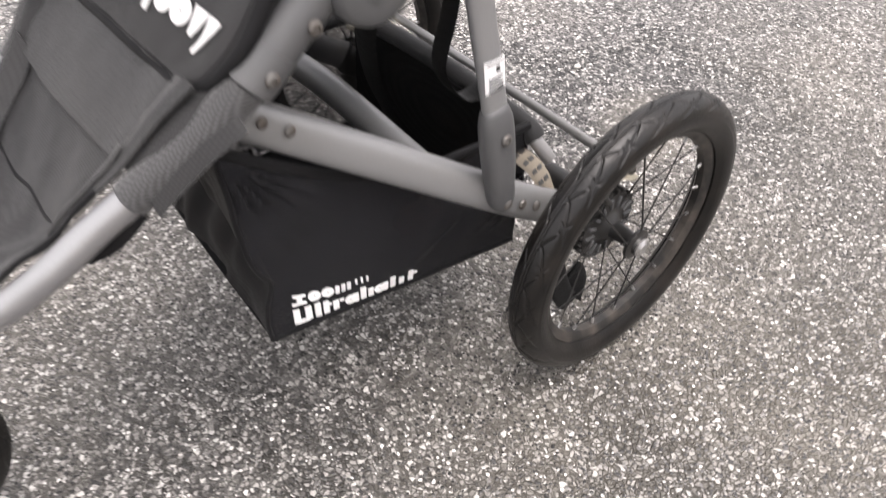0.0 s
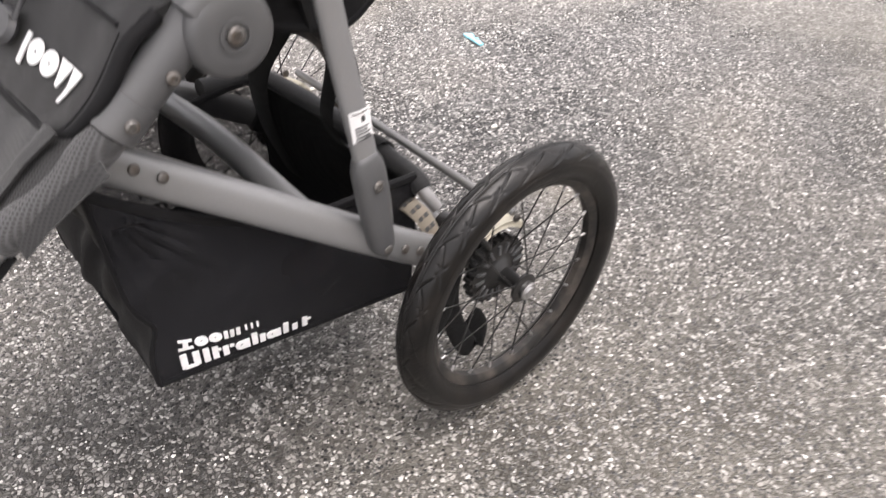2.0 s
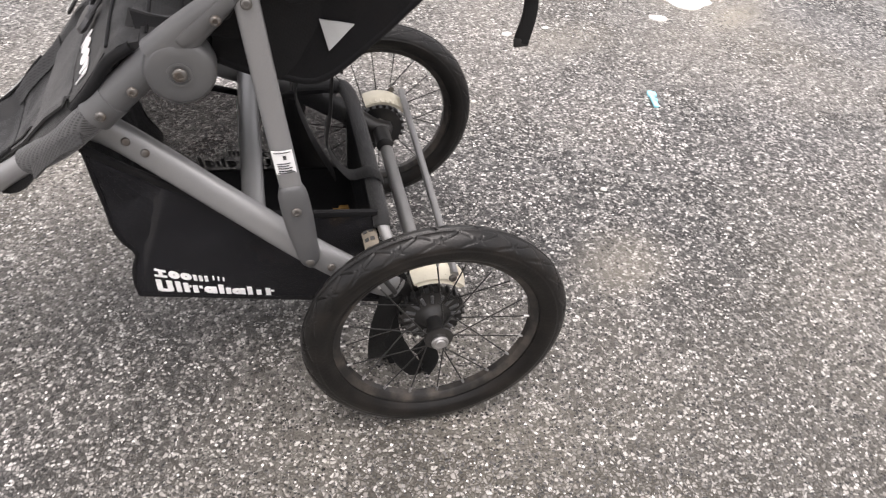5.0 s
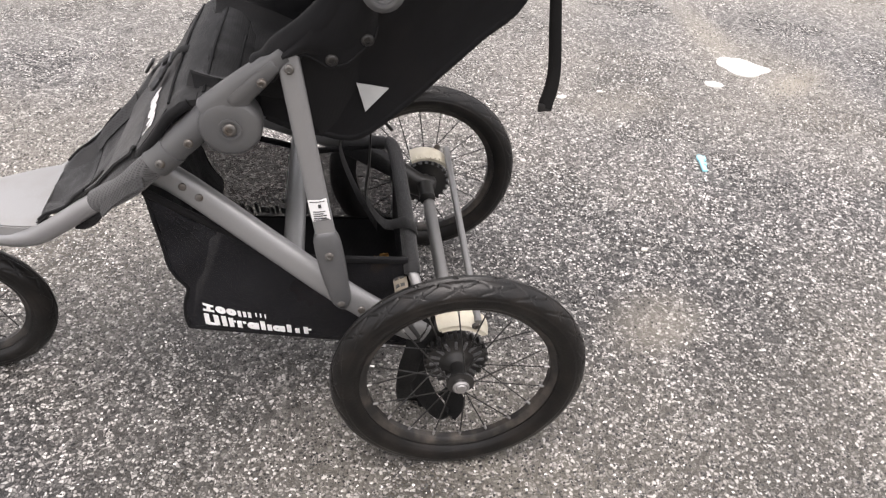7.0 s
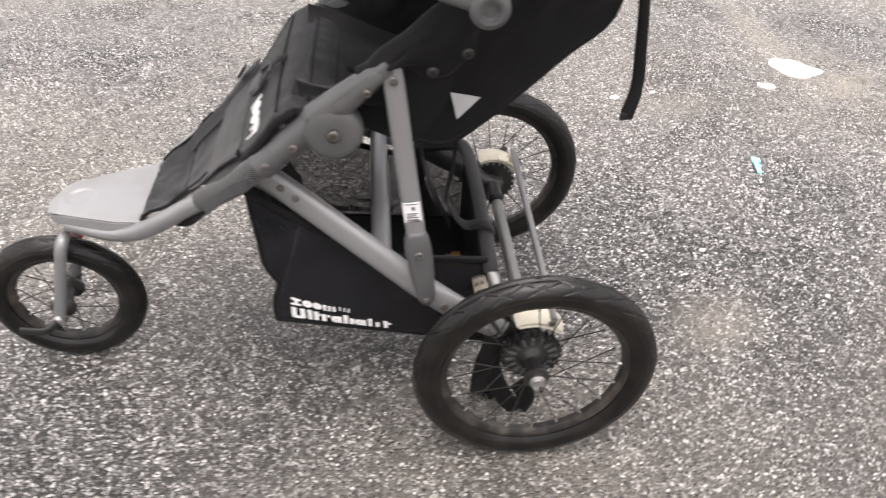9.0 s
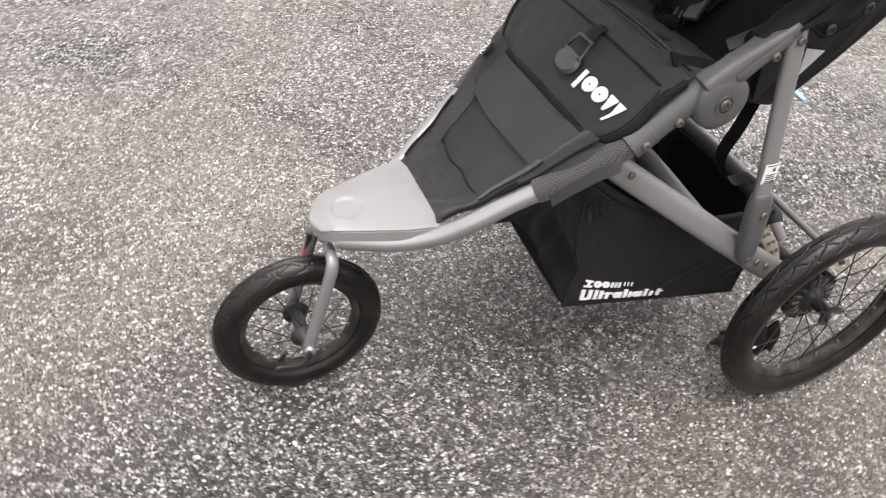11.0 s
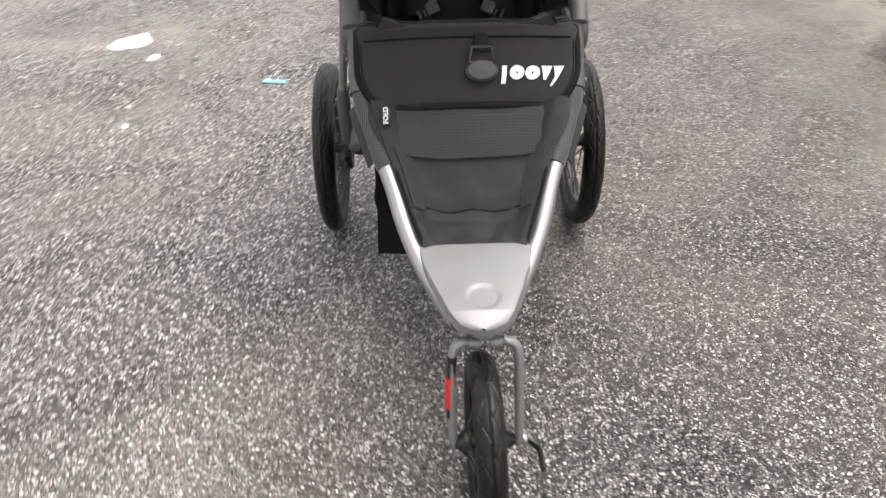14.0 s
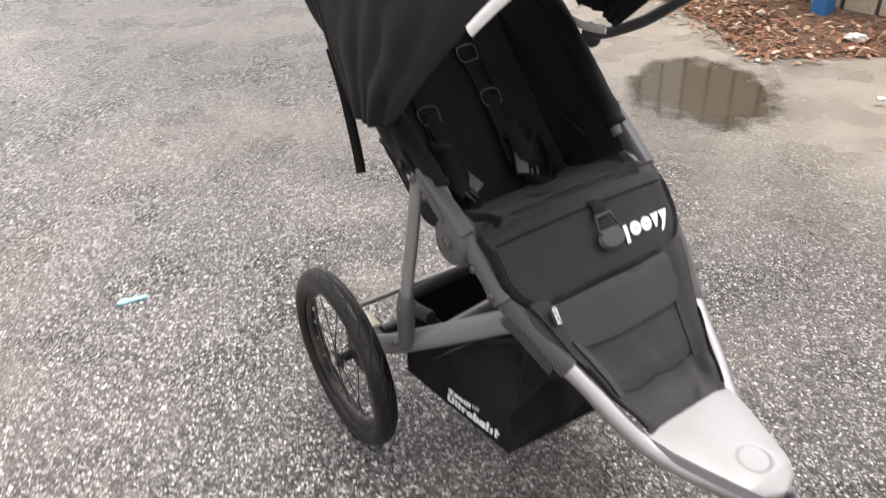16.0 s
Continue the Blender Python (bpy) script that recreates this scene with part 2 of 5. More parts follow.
def asphalt():
    """Worn asphalt: a dark binder packed with stone chips of many greys; wet, lighter and browner stretches."""
    m = bpy.data.materials.new("wet_asphalt")
    m.use_nodes = True
    n, l = m.node_tree.nodes, m.node_tree.links
    b = n["Principled BSDF"]
    co = n.new("ShaderNodeTexCoord")
    warp = n.new("ShaderNodeTexNoise")
    warp.inputs["Scale"].default_value = 60
    l.new(co.outputs["Object"], warp.inputs["Vector"])
    shift = n.new("ShaderNodeMix")
    shift.data_type = "RGBA"
    shift.blend_type = "LINEAR_LIGHT"
    shift.inputs["Factor"].default_value = 0.006
    l.new(co.outputs["Object"], shift.inputs["A"])
    l.new(warp.outputs["Color"], shift.inputs["B"])
    stone, gap, sand = n.new("ShaderNodeTexVoronoi"), n.new("ShaderNodeTexVoronoi"), n.new("ShaderNodeTexVoronoi")
    gap.feature = "DISTANCE_TO_EDGE"
    for v, s in ((stone, 150), (gap, 150), (sand, 420)):
        v.inputs["Scale"].default_value = s
        l.new(shift.outputs["Result"], v.inputs["Vector"])
    tone = n.new("ShaderNodeSeparateColor")
    l.new(stone.outputs["Color"], tone.inputs["Color"])
    ramp = n.new("ShaderNodeValToRGB")
    stops = [(0.0, (0.025, 0.024, 0.024)), (0.28, (0.08, 0.077, 0.074)), (0.55, (0.24, 0.23, 0.22)), (0.8, (0.50, 0.48, 0.455)), (1.0, (0.90, 0.88, 0.84))]
    while len(ramp.color_ramp.elements) < len(stops):
        ramp.color_ramp.elements.new(0.5)
    for e, (at, colour) in zip(ramp.color_ramp.elements, stops):
        e.position, e.color = at, (*colour, 1)
    l.new(tone.outputs["Red"], ramp.inputs["Fac"])
    edge = n.new("ShaderNodeMapRange")
    edge.inputs["From Max"].default_value = 0.16
    l.new(gap.outputs["Distance"], edge.inputs["Value"])
    body = n.new("ShaderNodeMix")
    body.data_type = "RGBA"
    body.inputs["A"].default_value = (0.028, 0.027, 0.026, 1)
    l.new(edge.outputs["Result"], body.inputs["Factor"])
    l.new(ramp.outputs["Color"], body.inputs["B"])
    big, huge = n.new("ShaderNodeTexNoise"), n.new("ShaderNodeTexNoise")
    big.inputs["Scale"].default_value, big.inputs["Detail"].default_value = 3.2, 6
    huge.inputs["Scale"].default_value, huge.inputs["Detail"].default_value = 0.9, 4
    for x in (big, huge):
        l.new(co.outputs["Object"], x.inputs["Vector"])
    dust = n.new("ShaderNodeMapRange")
    dust.inputs["From Min"].default_value, dust.inputs["From Max"].default_value, dust.inputs["To Max"].default_value = 0.42, 0.75, 0.55
    l.new(huge.outputs["Fac"], dust.inputs["Value"])
    place, bank, total = n.new("ShaderNodeSeparateXYZ"), n.new("ShaderNodeMapRange"), n.new("ShaderNodeMath")
    l.new(co.outputs["Object"], place.inputs["Vector"])
    bank.inputs["From Min"].default_value, bank.inputs["From Max"].default_value, bank.inputs["To Max"].default_value = -0.75, -1.9, 0.74
    l.new(place.outputs["Y"], bank.inputs["Value"])
    verge, sum_up = n.new("ShaderNodeMapRange"), n.new("ShaderNodeMath")
    verge.inputs["From Min"].default_value, verge.inputs["From Max"].default_value, verge.inputs["To Max"].default_value = 1.35, 2.3, 0.38
    l.new(place.outputs["Y"], verge.inputs["Value"])
    sum_up.operation = "ADD"
    l.new(bank.outputs["Result"], sum_up.inputs[0])
    l.new(verge.outputs["Result"], sum_up.inputs[1])
    total.operation = "ADD"
    total.use_clamp = True
    l.new(dust.outputs["Result"], total.inputs[0])
    l.new(sum_up.outputs[0], total.inputs[1])
    for x, y, rx, ry, turn, most in ((0.45, 0.0, 0.12, 0.085, 20, 0.34), (1.20, 1.22, 0.30, 0.20, -60, 0.30), (1.28, 1.02, 0.16, 0.05, 35, 0.40), (0.66, 0.93, 0.16, 0.10, 15, 0.28), (1.15, 1.50, 0.07, 0.26, 0, 0.35)):
        at, far, soft, more = n.new("ShaderNodeMapping"), n.new("ShaderNodeVectorMath"), n.new("ShaderNodeMapRange"), n.new("ShaderNodeMath")
        at.vector_type = "TEXTURE"
        at.inputs["Location"].default_value, at.inputs["Scale"].default_value = (x, y, 0), (rx, ry, 1)
        at.inputs["Rotation"].default_value = (0, 0, radians(turn))
        l.new(co.outputs["Object"], at.inputs["Vector"])
        far.operation = "LENGTH"
        l.new(at.outputs["Vector"], far.inputs[0])
        soft.inputs["From Min"].default_value, soft.inputs["From Max"].default_value = 1.3, 0.4
        soft.inputs["To Max"].default_value = most
        l.new(far.outputs["Value"], soft.inputs["Value"])
        more.operation = "ADD"
        more.use_clamp = True
        l.new(total.outputs[0], more.inputs[0])
        l.new(soft.outputs["Result"], more.inputs[1])
        total = more
    silt = n.new("ShaderNodeMix")
    silt.data_type = "RGBA"
    silt.inputs["B"].default_value = (0.37, 0.335, 0.275, 1)
    l.new(total.outputs[0], silt.inputs["Factor"])
    l.new(body.outputs["Result"], silt.inputs["A"])
    hsv = n.new("ShaderNodeHueSaturation")
    val = n.new("ShaderNodeMapRange")
    val.inputs["To Min"].default_value, val.inputs["To Max"].default_value = 0.36, 1.22
    l.new(big.outputs["Fac"], val.inputs["Value"])
    l.new(val.outputs["Result"], hsv.inputs["Value"])
    l.new(silt.outputs["Result"], hsv.inputs["Color"])
    l.new(hsv.outputs["Color"], b.inputs["Base Color"])
    gloss = n.new("ShaderNodeMapRange")
    gloss.inputs["From Min"].default_value, gloss.inputs["From Max"].default_value = 0.35, 0.65
    gloss.inputs["To Min"].default_value, gloss.inputs["To Max"].default_value = 0.20, 0.44
    l.new(big.outputs["Fac"], gloss.inputs["Value"])
    l.new(gloss.outputs["Result"], b.inputs["Roughness"])
    high = n.new("ShaderNodeMath")
    high.operation = "MULTIPLY_ADD"
    l.new(sand.outputs["Distance"], high.inputs[0])
    high.inputs[1].default_value = 0.35
    l.new(edge.outputs["Result"], high.inputs[2])
    bp = n.new("ShaderNodeBump")
    bp.inputs["Strength"].default_value, bp.inputs["Distance"].default_value = 0.8, 0.003
    l.new(high.outputs[0], bp.inputs["Height"])
    l.new(bp.outputs["Normal"], b.inputs["Normal"])
    return m


ASPHALT = darkened(asphalt())
darkened(CHIPS)
WATER = bpy.data.materials.new("standing_water")
WATER.use_nodes = True
wb = WATER.node_tree.nodes["Principled BSDF"]
wb.inputs["Base Color"].default_value = (0.052, 0.043, 0.030, 1)
wb.inputs["Roughness"].default_value, wb.inputs["IOR"].default_value = 0.07, 1.33
wb.inputs["Specular IOR Level"].default_value = 0.5
ripple, rb = WATER.node_tree.nodes.new("ShaderNodeTexNoise"), WATER.node_tree.nodes.new("ShaderNodeBump")
ripple.inputs["Scale"].default_value = 14
rb.inputs["Strength"].default_value, rb.inputs["Distance"].default_value = 0.16, 0.002
WATER.node_tree.links.new(ripple.outputs["Fac"], rb.inputs["Height"])
WATER.node_tree.links.new(rb.outputs["Normal"], wb.inputs["Normal"])


def feather(m, centre, radii):
    """The water thins out to bare ground towards an irregular edge."""
    n, l = m.node_tree.nodes, m.node_tree.links
    co, at = n.new("ShaderNodeTexCoord"), n.new("ShaderNodeMapping")
    at.vector_type = "TEXTURE"
    at.inputs["Location"].default_value, at.inputs["Scale"].default_value = centre, radii
    at.inputs["Rotation"].default_value = (0, 0, radians(-33))
    l.new(co.outputs["Object"], at.inputs["Vector"])
    far, rough, fine = n.new("ShaderNodeVectorMath"), n.new("ShaderNodeTexNoise"), n.new("ShaderNodeTexNoise")
    far.operation = "LENGTH"
    l.new(at.outputs["Vector"], far.inputs[0])
    rough.inputs["Scale"].default_value, rough.inputs["Detail"].default_value = 7, 6
    fine.inputs["Scale"].default_value, fine.inputs["Detail"].default_value = 160, 2
    for x in (rough, fine):
        l.new(co.outputs["Object"], x.inputs["Vector"])
    a, b, edge = n.new("ShaderNodeMath"), n.new("ShaderNodeMath"), n.new("ShaderNodeMapRange")
    for x, k in ((a, 0.9), (b, 0.55)):
        x.operation = "MULTIPLY_ADD"
        x.inputs[1].default_value = k
    l.new(rough.outputs["Fac"], a.inputs[0])
    l.new(far.outputs["Value"], a.inputs[2])
    l.new(fine.outputs["Fac"], b.inputs[0])
    l.new(a.outputs[0], b.inputs[2])
    edge.inputs["From Min"].default_value, edge.inputs["From Max"].default_value = 1.40, 1.66
    l.new(b.outputs[0], edge.inputs["Value"])
    bare, mix = n.new("ShaderNodeBsdfTransparent"), n.new("ShaderNodeMixShader")
    l.new(edge.outputs["Result"], mix.inputs["Fac"])
    l.new(wb.outputs["BSDF"], mix.inputs[1])
    l.new(bare.outputs["BSDF"], mix.inputs[2])
    l.new(mix.outputs["Shader"], n["Material Output"].inputs["Surface"])


feather(WATER, (0.83, -1.83, 0), (0.47, 0.345, 1.0))


# ---- building helpers ----
def V(*a):
    return Vector(a)


def link_mesh(name, bm, mat, parent=None, label="", smooth=True):
    me = bpy.data.meshes.new(name)
    bmesh.ops.recalc_face_normals(bm, faces=bm.faces)
    for f in bm.faces:
        f.smooth = smooth
    bm.to_mesh(me)
    bm.free()
    me.materials.append(mat)
    ob = new(name, me)
    if smooth:
        me.set_sharp_from_angle(angle=radians(42))
    ob.parent = parent
    if label:
        ob["label"] = label
    return ob


def part(name, bm, mat, parent, label="", smooth=True):
    return link_mesh(name, bm, mat, parent, label, smooth)


def curve_through(pts, steps=6):
    """Smooth line through the points (Catmull-Rom)."""
    p = [Vector(q) for q in pts]
    if len(p) < 3:
        return [p[0].lerp(p[-1], k / steps) for k in range(steps + 1)]
    p = [2 * p[0] - p[1], *p, 2 * p[-1] - p[-2]]
    out = []
    for i in range(1, len(p) - 2):
        for k in range(steps):
            t = k / steps
            a, b, c, d = p[i - 1 : i + 3]
            out.append(0.5 * (2 * b + (c - a) * t + (2 * a - 5 * b + 4 * c - d) * t * t + (3 * b - 3 * c + d - a) * t ** 3))
    return out + [p[-2]]


def sweep(pts, across, over, side=(0, 1, 0), n=16, steps=6, power=2.0, cap=0.0, bm=None):
    """A tube along the points. side: the way in which `across` (half width) is measured; `over` is the other half width.
    Both may be functions of 0..1. power: 2 is an ellipse, more is boxier. cap: how far the ends are domed."""
    bm = bm or bmesh.new()
    line = curve_through(pts, steps)
    total = len(line) - 1
    rings = []
    for i, c in enumerate(line):
        ahead = (line[min(i + 1, total)] - line[max(i - 1, 0)]).normalized()
        s = Vector(side) - ahead * ahead.dot(Vector(side))
        s.normalize()
        o = ahead.cross(s)
        u = i / total
        a = across(u) if callable(across) else across
        b = over(u) if callable(over) else over
        ring = []
        for k in range(n):
            w = 2 * math.pi * k / n
            x, y = math.cos(w), math.sin(w)
            x = math.copysign(abs(x) ** (2 / power), x)
            y = math.copysign(abs(y) ** (2 / power), y)
            ring.append((c, s * a * x + o * b * y, ahead))
        rings.append(ring)
    full = []
    if cap:
        for f, g in ((0.35, 1.0), (0.75, 0.75)):
            full.append([c - a * cap * g + off * f for c, off, a in rings[0]])
        full = [full[0], full[1]]
    full += [[c + off for c, off, a in r] for r in rings]
    if cap:
        for f, g in ((0.75, 0.75), (0.35, 1.0)):
            full.append([c + a * cap * g + off * f for c, off, a in rings[-1]])
    vs = [[bm.verts.new(p) for p in r] for r in full]
    for r, q in zip(vs, vs[1:]):
        for k in range(n):
            bm.faces.new((r[k], r[(k + 1) % n], q[(k + 1) % n], q[k]))
    bm.faces.new(vs[0][::-1])
    bm.faces.new(vs[-1])
    return bm


def lathe(profile, n=64, axis="y", centre=(0, 0, 0), bm=None, wobble=None, closed=False):
    """Turns a profile of (radius, height) about an axis."""
    bm = bm or bmesh.new()
    rows = []
    for j in range(n):
        w = 2 * math.pi * j / n
        c, s = math.cos(w), math.sin(w)
        row = []
        for k, (r, h) in enumerate(profile):
            rr = r + (wobble(w, k, h) if wobble else 0)
            p = {"y": (rr * c, h, rr * s), "z": (rr * c, rr * s, h), "x": (h, rr * c, rr * s)}[axis]
            row.append(bm.verts.new(Vector(p) + Vector(centre)))
        rows.append(row)
    m = len(profile)
    for j in range(n):
        a, b = rows[j], rows[(j + 1) % n]
        for k in range(m if closed else m - 1):
            bm.faces.new((a[k], a[(k + 1) % m], b[(k + 1) % m], b[k]))
    if not closed:
        for k in (0, m - 1):
            if profile[k][0] > 1e-5:
                bm.faces.new([r[k] for r in rows])
    return bm


def sheet(f, nu, nv, thick=0.004, bm=None):
    """A cloth or plate f(u, v) with thickness."""
    bm = bm or bmesh.new()
    grid = np.array([[f(i / nu, j / nv) for j in range(nv + 1)] for i in range(nu + 1)], float)
    du = np.gradient(grid, axis=0)
    dv = np.gradient(grid, axis=1)
    nrm = np.cross(du, dv)
    nrm /= np.maximum(np.linalg.norm(nrm, axis=2, keepdims=True), 1e-9)
    top = [[bm.verts.new(p) for p in r] for r in grid + nrm * thick / 2]
    low = [[bm.verts.new(p) for p in r] for r in grid - nrm * thick / 2]
    for i in range(nu):
        for j in range(nv):
            bm.faces.new((top[i][j], top[i + 1][j], top[i + 1][j + 1], top[i][j + 1]))
            bm.faces.new((low[i][j + 1], low[i + 1][j + 1], low[i + 1][j], low[i][j]))
    for j in range(nv):
        bm.faces.new((top[0][j], top[0][j + 1], low[0][j + 1], low[0][j]))
        bm.faces.new((top[nu][j + 1], top[nu][j], low[nu][j], low[nu][j + 1]))
    for i in range(nu):
        bm.faces.new((top[i + 1][0], top[i][0], low[i][0], low[i + 1][0]))
        bm.faces.new((top[i][nv], top[i + 1][nv], low[i + 1][nv], low[i][nv]))
    return bm


def box(size, centre=(0, 0, 0), bevel=0.003, turn=None, bm=None):
    own = bmesh.new()
    bmesh.ops.create_cube(own, size=1)
    bmesh.ops.scale(own, vec=size, verts=own.verts)
    if bevel:
        bmesh.ops.bevel(own, geom=own.edges[:], offset=bevel, segments=2, affect="EDGES", profile=0.5)
    if turn:
        own.transform(turn)
    bmesh.ops.translate(own, vec=centre, verts=own.verts)
    return own


def button(centre, facing, r, h, mat, parent, name="bolt", socket=True, label=""):
    """A domed bolt, rivet or snap that faces outwards."""
    prof = [(r, 0), (r, h * 0.5), (r * 0.85, h * 0.85), (r * 0.6, h)]
    prof += [(r * 0.45, h), (r * 0.4, h * 0.5), (0.0, h * 0.5)] if socket else [(r * 0.3, h * 1.08), (0.0, h * 1.1)]
    bm = lathe(prof, 18, "z")
    q = Vector(facing).to_track_quat("Z", "Y").to_matrix().to_4x4()
    bm.transform(Matrix.Translation(centre) @ q)
    return part(name, bm, mat, parent, label)


def table_of(rows):
    """Linear interpolation in a table of rows (u, values...)."""
    a = np.array(rows, float)
    return lambda u: np.array([np.interp(u, a[:, 0], a[:, k]) for k in range(1, a.shape[1])])


def wrinkle(p, amount, scale=14.0, seed=0.0):
    q = Vector(p) * scale + Vector((seed, seed * 1.7, -seed))
    return amount * (noise.noise(q) + 0.5 * noise.noise(q * 2.3))


# ---- ground ----
def make_ground():
    bm = bmesh.new()
    edges = [-400, -60, -12, -5] + [-3 + 0.25 * k for k in range(29)] + [6, 12, 60, 400]
    rows = [[bm.verts.new((x, y, 0.0)) for y in edges] for x in edges]
    for a, b in zip(rows, rows[1:]):
        for k in range(len(edges) - 1):
            bm.faces.new((a[k], b[k], b[k + 1], a[k + 1]))
    g = link_mesh("ground", bm, ASPHALT)
    return tagged(g, "worn damp asphalt ground packed with pale stone chips", "ground", kind="structure")


make_ground()


def make_puddle():
    bm = bmesh.new()
    bm.faces.new([bm.verts.new((0.85 + 0.85 * math.cos(a), -1.80 + 0.45 * math.sin(a), 0.003)) for a in [2 * math.pi * k / 48 for k in range(48)]])
    ob = link_mesh("puddle", bm, WATER, None, "", False)
    return tagged(ob, "shallow muddy puddle on the asphalt mirroring the fence", "puddle", kind="structure")


make_puddle()


def chips():
    """Loose and bedded stone chips on the asphalt round the stroller."""
    rng = np.random.default_rng(4)
    count = 230000
    x, y = rng.uniform(-1.75, 1.5, count), rng.uniform(-1.15, 1.5, count)
    keep = rng.random(count) < np.clip(1.35 - 0.42 * np.hypot(x + 0.3, y), 0.25, 1)
    keep &= rng.random(count) < np.clip(np.hypot((x - 0.45) / 0.15, (y - 0.0) / 0.11) ** 2, 0.12, 1)
    keep &= rng.random(count) < np.clip(np.hypot((x - 1.20) / 0.30, (y - 1.22) / 0.24), 0.3, 1)
    x, y = x[keep], y[keep]
    count = len(x)
    size = 0.0017 + 0.0022 * rng.random(count) ** 2
    base = np.array([(1, 0, 0), (0.2, 0.9, 0), (-0.9, 0.3, 0), (-0.4, -0.85, 0), (0.6, -0.7, 0.1), (0.05, 0.05, 0.75)], float)
    turn = rng.uniform(0, 2 * np.pi, count)
    c, s = np.cos(turn), np.sin(turn)
    jit = 1 + 0.35 * rng.uniform(-1, 1, (count, 6, 3))
    p = base[None] * jit * size[:, None, None]
    px = p[..., 0] * c[:, None] - p[..., 1] * s[:, None] + x[:, None]
    py = p[..., 0] * s[:, None] + p[..., 1] * c[:, None] + y[:, None]
    pz = p[..., 2] * 0.8 - 0.0004
    verts = np.stack([px, py, pz], -1).reshape(-1, 3)
    tri = np.array([(0, 1, 5), (1, 2, 5), (2, 3, 5), (3, 4, 5), (4, 0, 5)])
    faces = (tri[None] + 6 * np.arange(count)[:, None, None]).reshape(-1, 3)
    me = bpy.data.meshes.new("stone_chips")
    me.vertices.add(len(verts))
    me.vertices.foreach_set("co", verts.ravel())
    me.loops.add(faces.size)
    me.loops.foreach_set("vertex_index", faces.ravel())
    me.polygons.add(len(faces))
    me.polygons.foreach_set("loop_start", np.arange(0, faces.size, 3))
    me.update()
    me.validate()
    me.materials.append(CHIPS)
    return tagged(new("stone_chips", me), "pale and dark stone chips bedded in worn asphalt", "gravel", kind="stuff")


chips()


# ---- the stroller ----
stroller = new("jogging_stroller")
stroller.matrix_world = LEVEL
tagged(stroller, "three-wheeled jogging stroller with black fabric seat and gunmetal frame", "stroller")


def tread(radius, width):
    """Thin flame-shaped grooves that sweep from the tyre's crown to its shoulders, and fine rings along it."""
    count = round(2 * math.pi * radius / 0.056)
    pitch = 2 * math.pi * radius / count
    deep = 0.0018 if radius > 0.17 else 0.0015
    # start along the pitch, sweep along the pitch, bend, from and to across the tread
    flames = ((0.00, 0.95, 2.0, 0.04, 0.45), (0.10, -0.42, 0.7, 0.05, 0.30), (0.42, 0.62, 1.6, 0.22, 0.47), (0.62, -0.30, 1.2, 0.27, 0.42))

    def cut(w, k, h):
        lane = abs(h) / width
        turn = w / (2 * math.pi) * count + (0.5 if h > 0 else 0)
        low = 0.0
        for start, run, bend, lo, hi in flames:
            if lo <= lane < hi:
                way = (lane - lo) / (hi - lo)
                slope = run * bend * max(way, 0.03) ** (bend - 1) / ((hi - lo) * width) * pitch
                off = (turn - start - run * way ** bend + 0.5) % 1 - 0.5
                near = abs(off) * pitch / (0.0012 * math.sqrt(1 + slope * slope))
                if near < 1:
                    low = max(low, (1 - near * near) * min(1.0, (hi - lane) / 0.05))
        ring = 1.0 if 0.018 < lane < 0.034 or 0.478 < lane < 0.490 else 0.0
        return -deep * low - 0.0012 * ring
    return cut


def tyre_mesh(R, width, rim_r):
    prof = []
    steps = 64
    for k in range(steps + 1):
        a = math.pi * (k / steps) * 1.36 - math.pi * 0.18
        prof.append((R - width * 0.52 + width * 0.52 * math.sin(a), -width * 0.5 * math.cos(a)))
    prof.append((rim_r, width * 0.3))
    prof.append((rim_r, -width * 0.3))
    cut = tread(R, width)
    return lathe(prof, 1300 if R > 0.17 else 940, "y", wobble=lambda w, k, h: cut(w, k, h) if 9 < k < steps - 9 else 0.0, closed=True)


def rim_mesh(r, width):
    prof = [(r + 0.004, -width / 2), (r + 0.003, -width / 2 + 0.003), (r - 0.004, -width / 2 + 0.004), (r - 0.011, -width * 0.16), (r - 0.012, width * 0.16), (r - 0.004, width / 2 - 0.004), (r + 0.003, width / 2 - 0.003), (r + 0.004, width / 2)]
    return lathe(prof, 96, "y", closed=True)


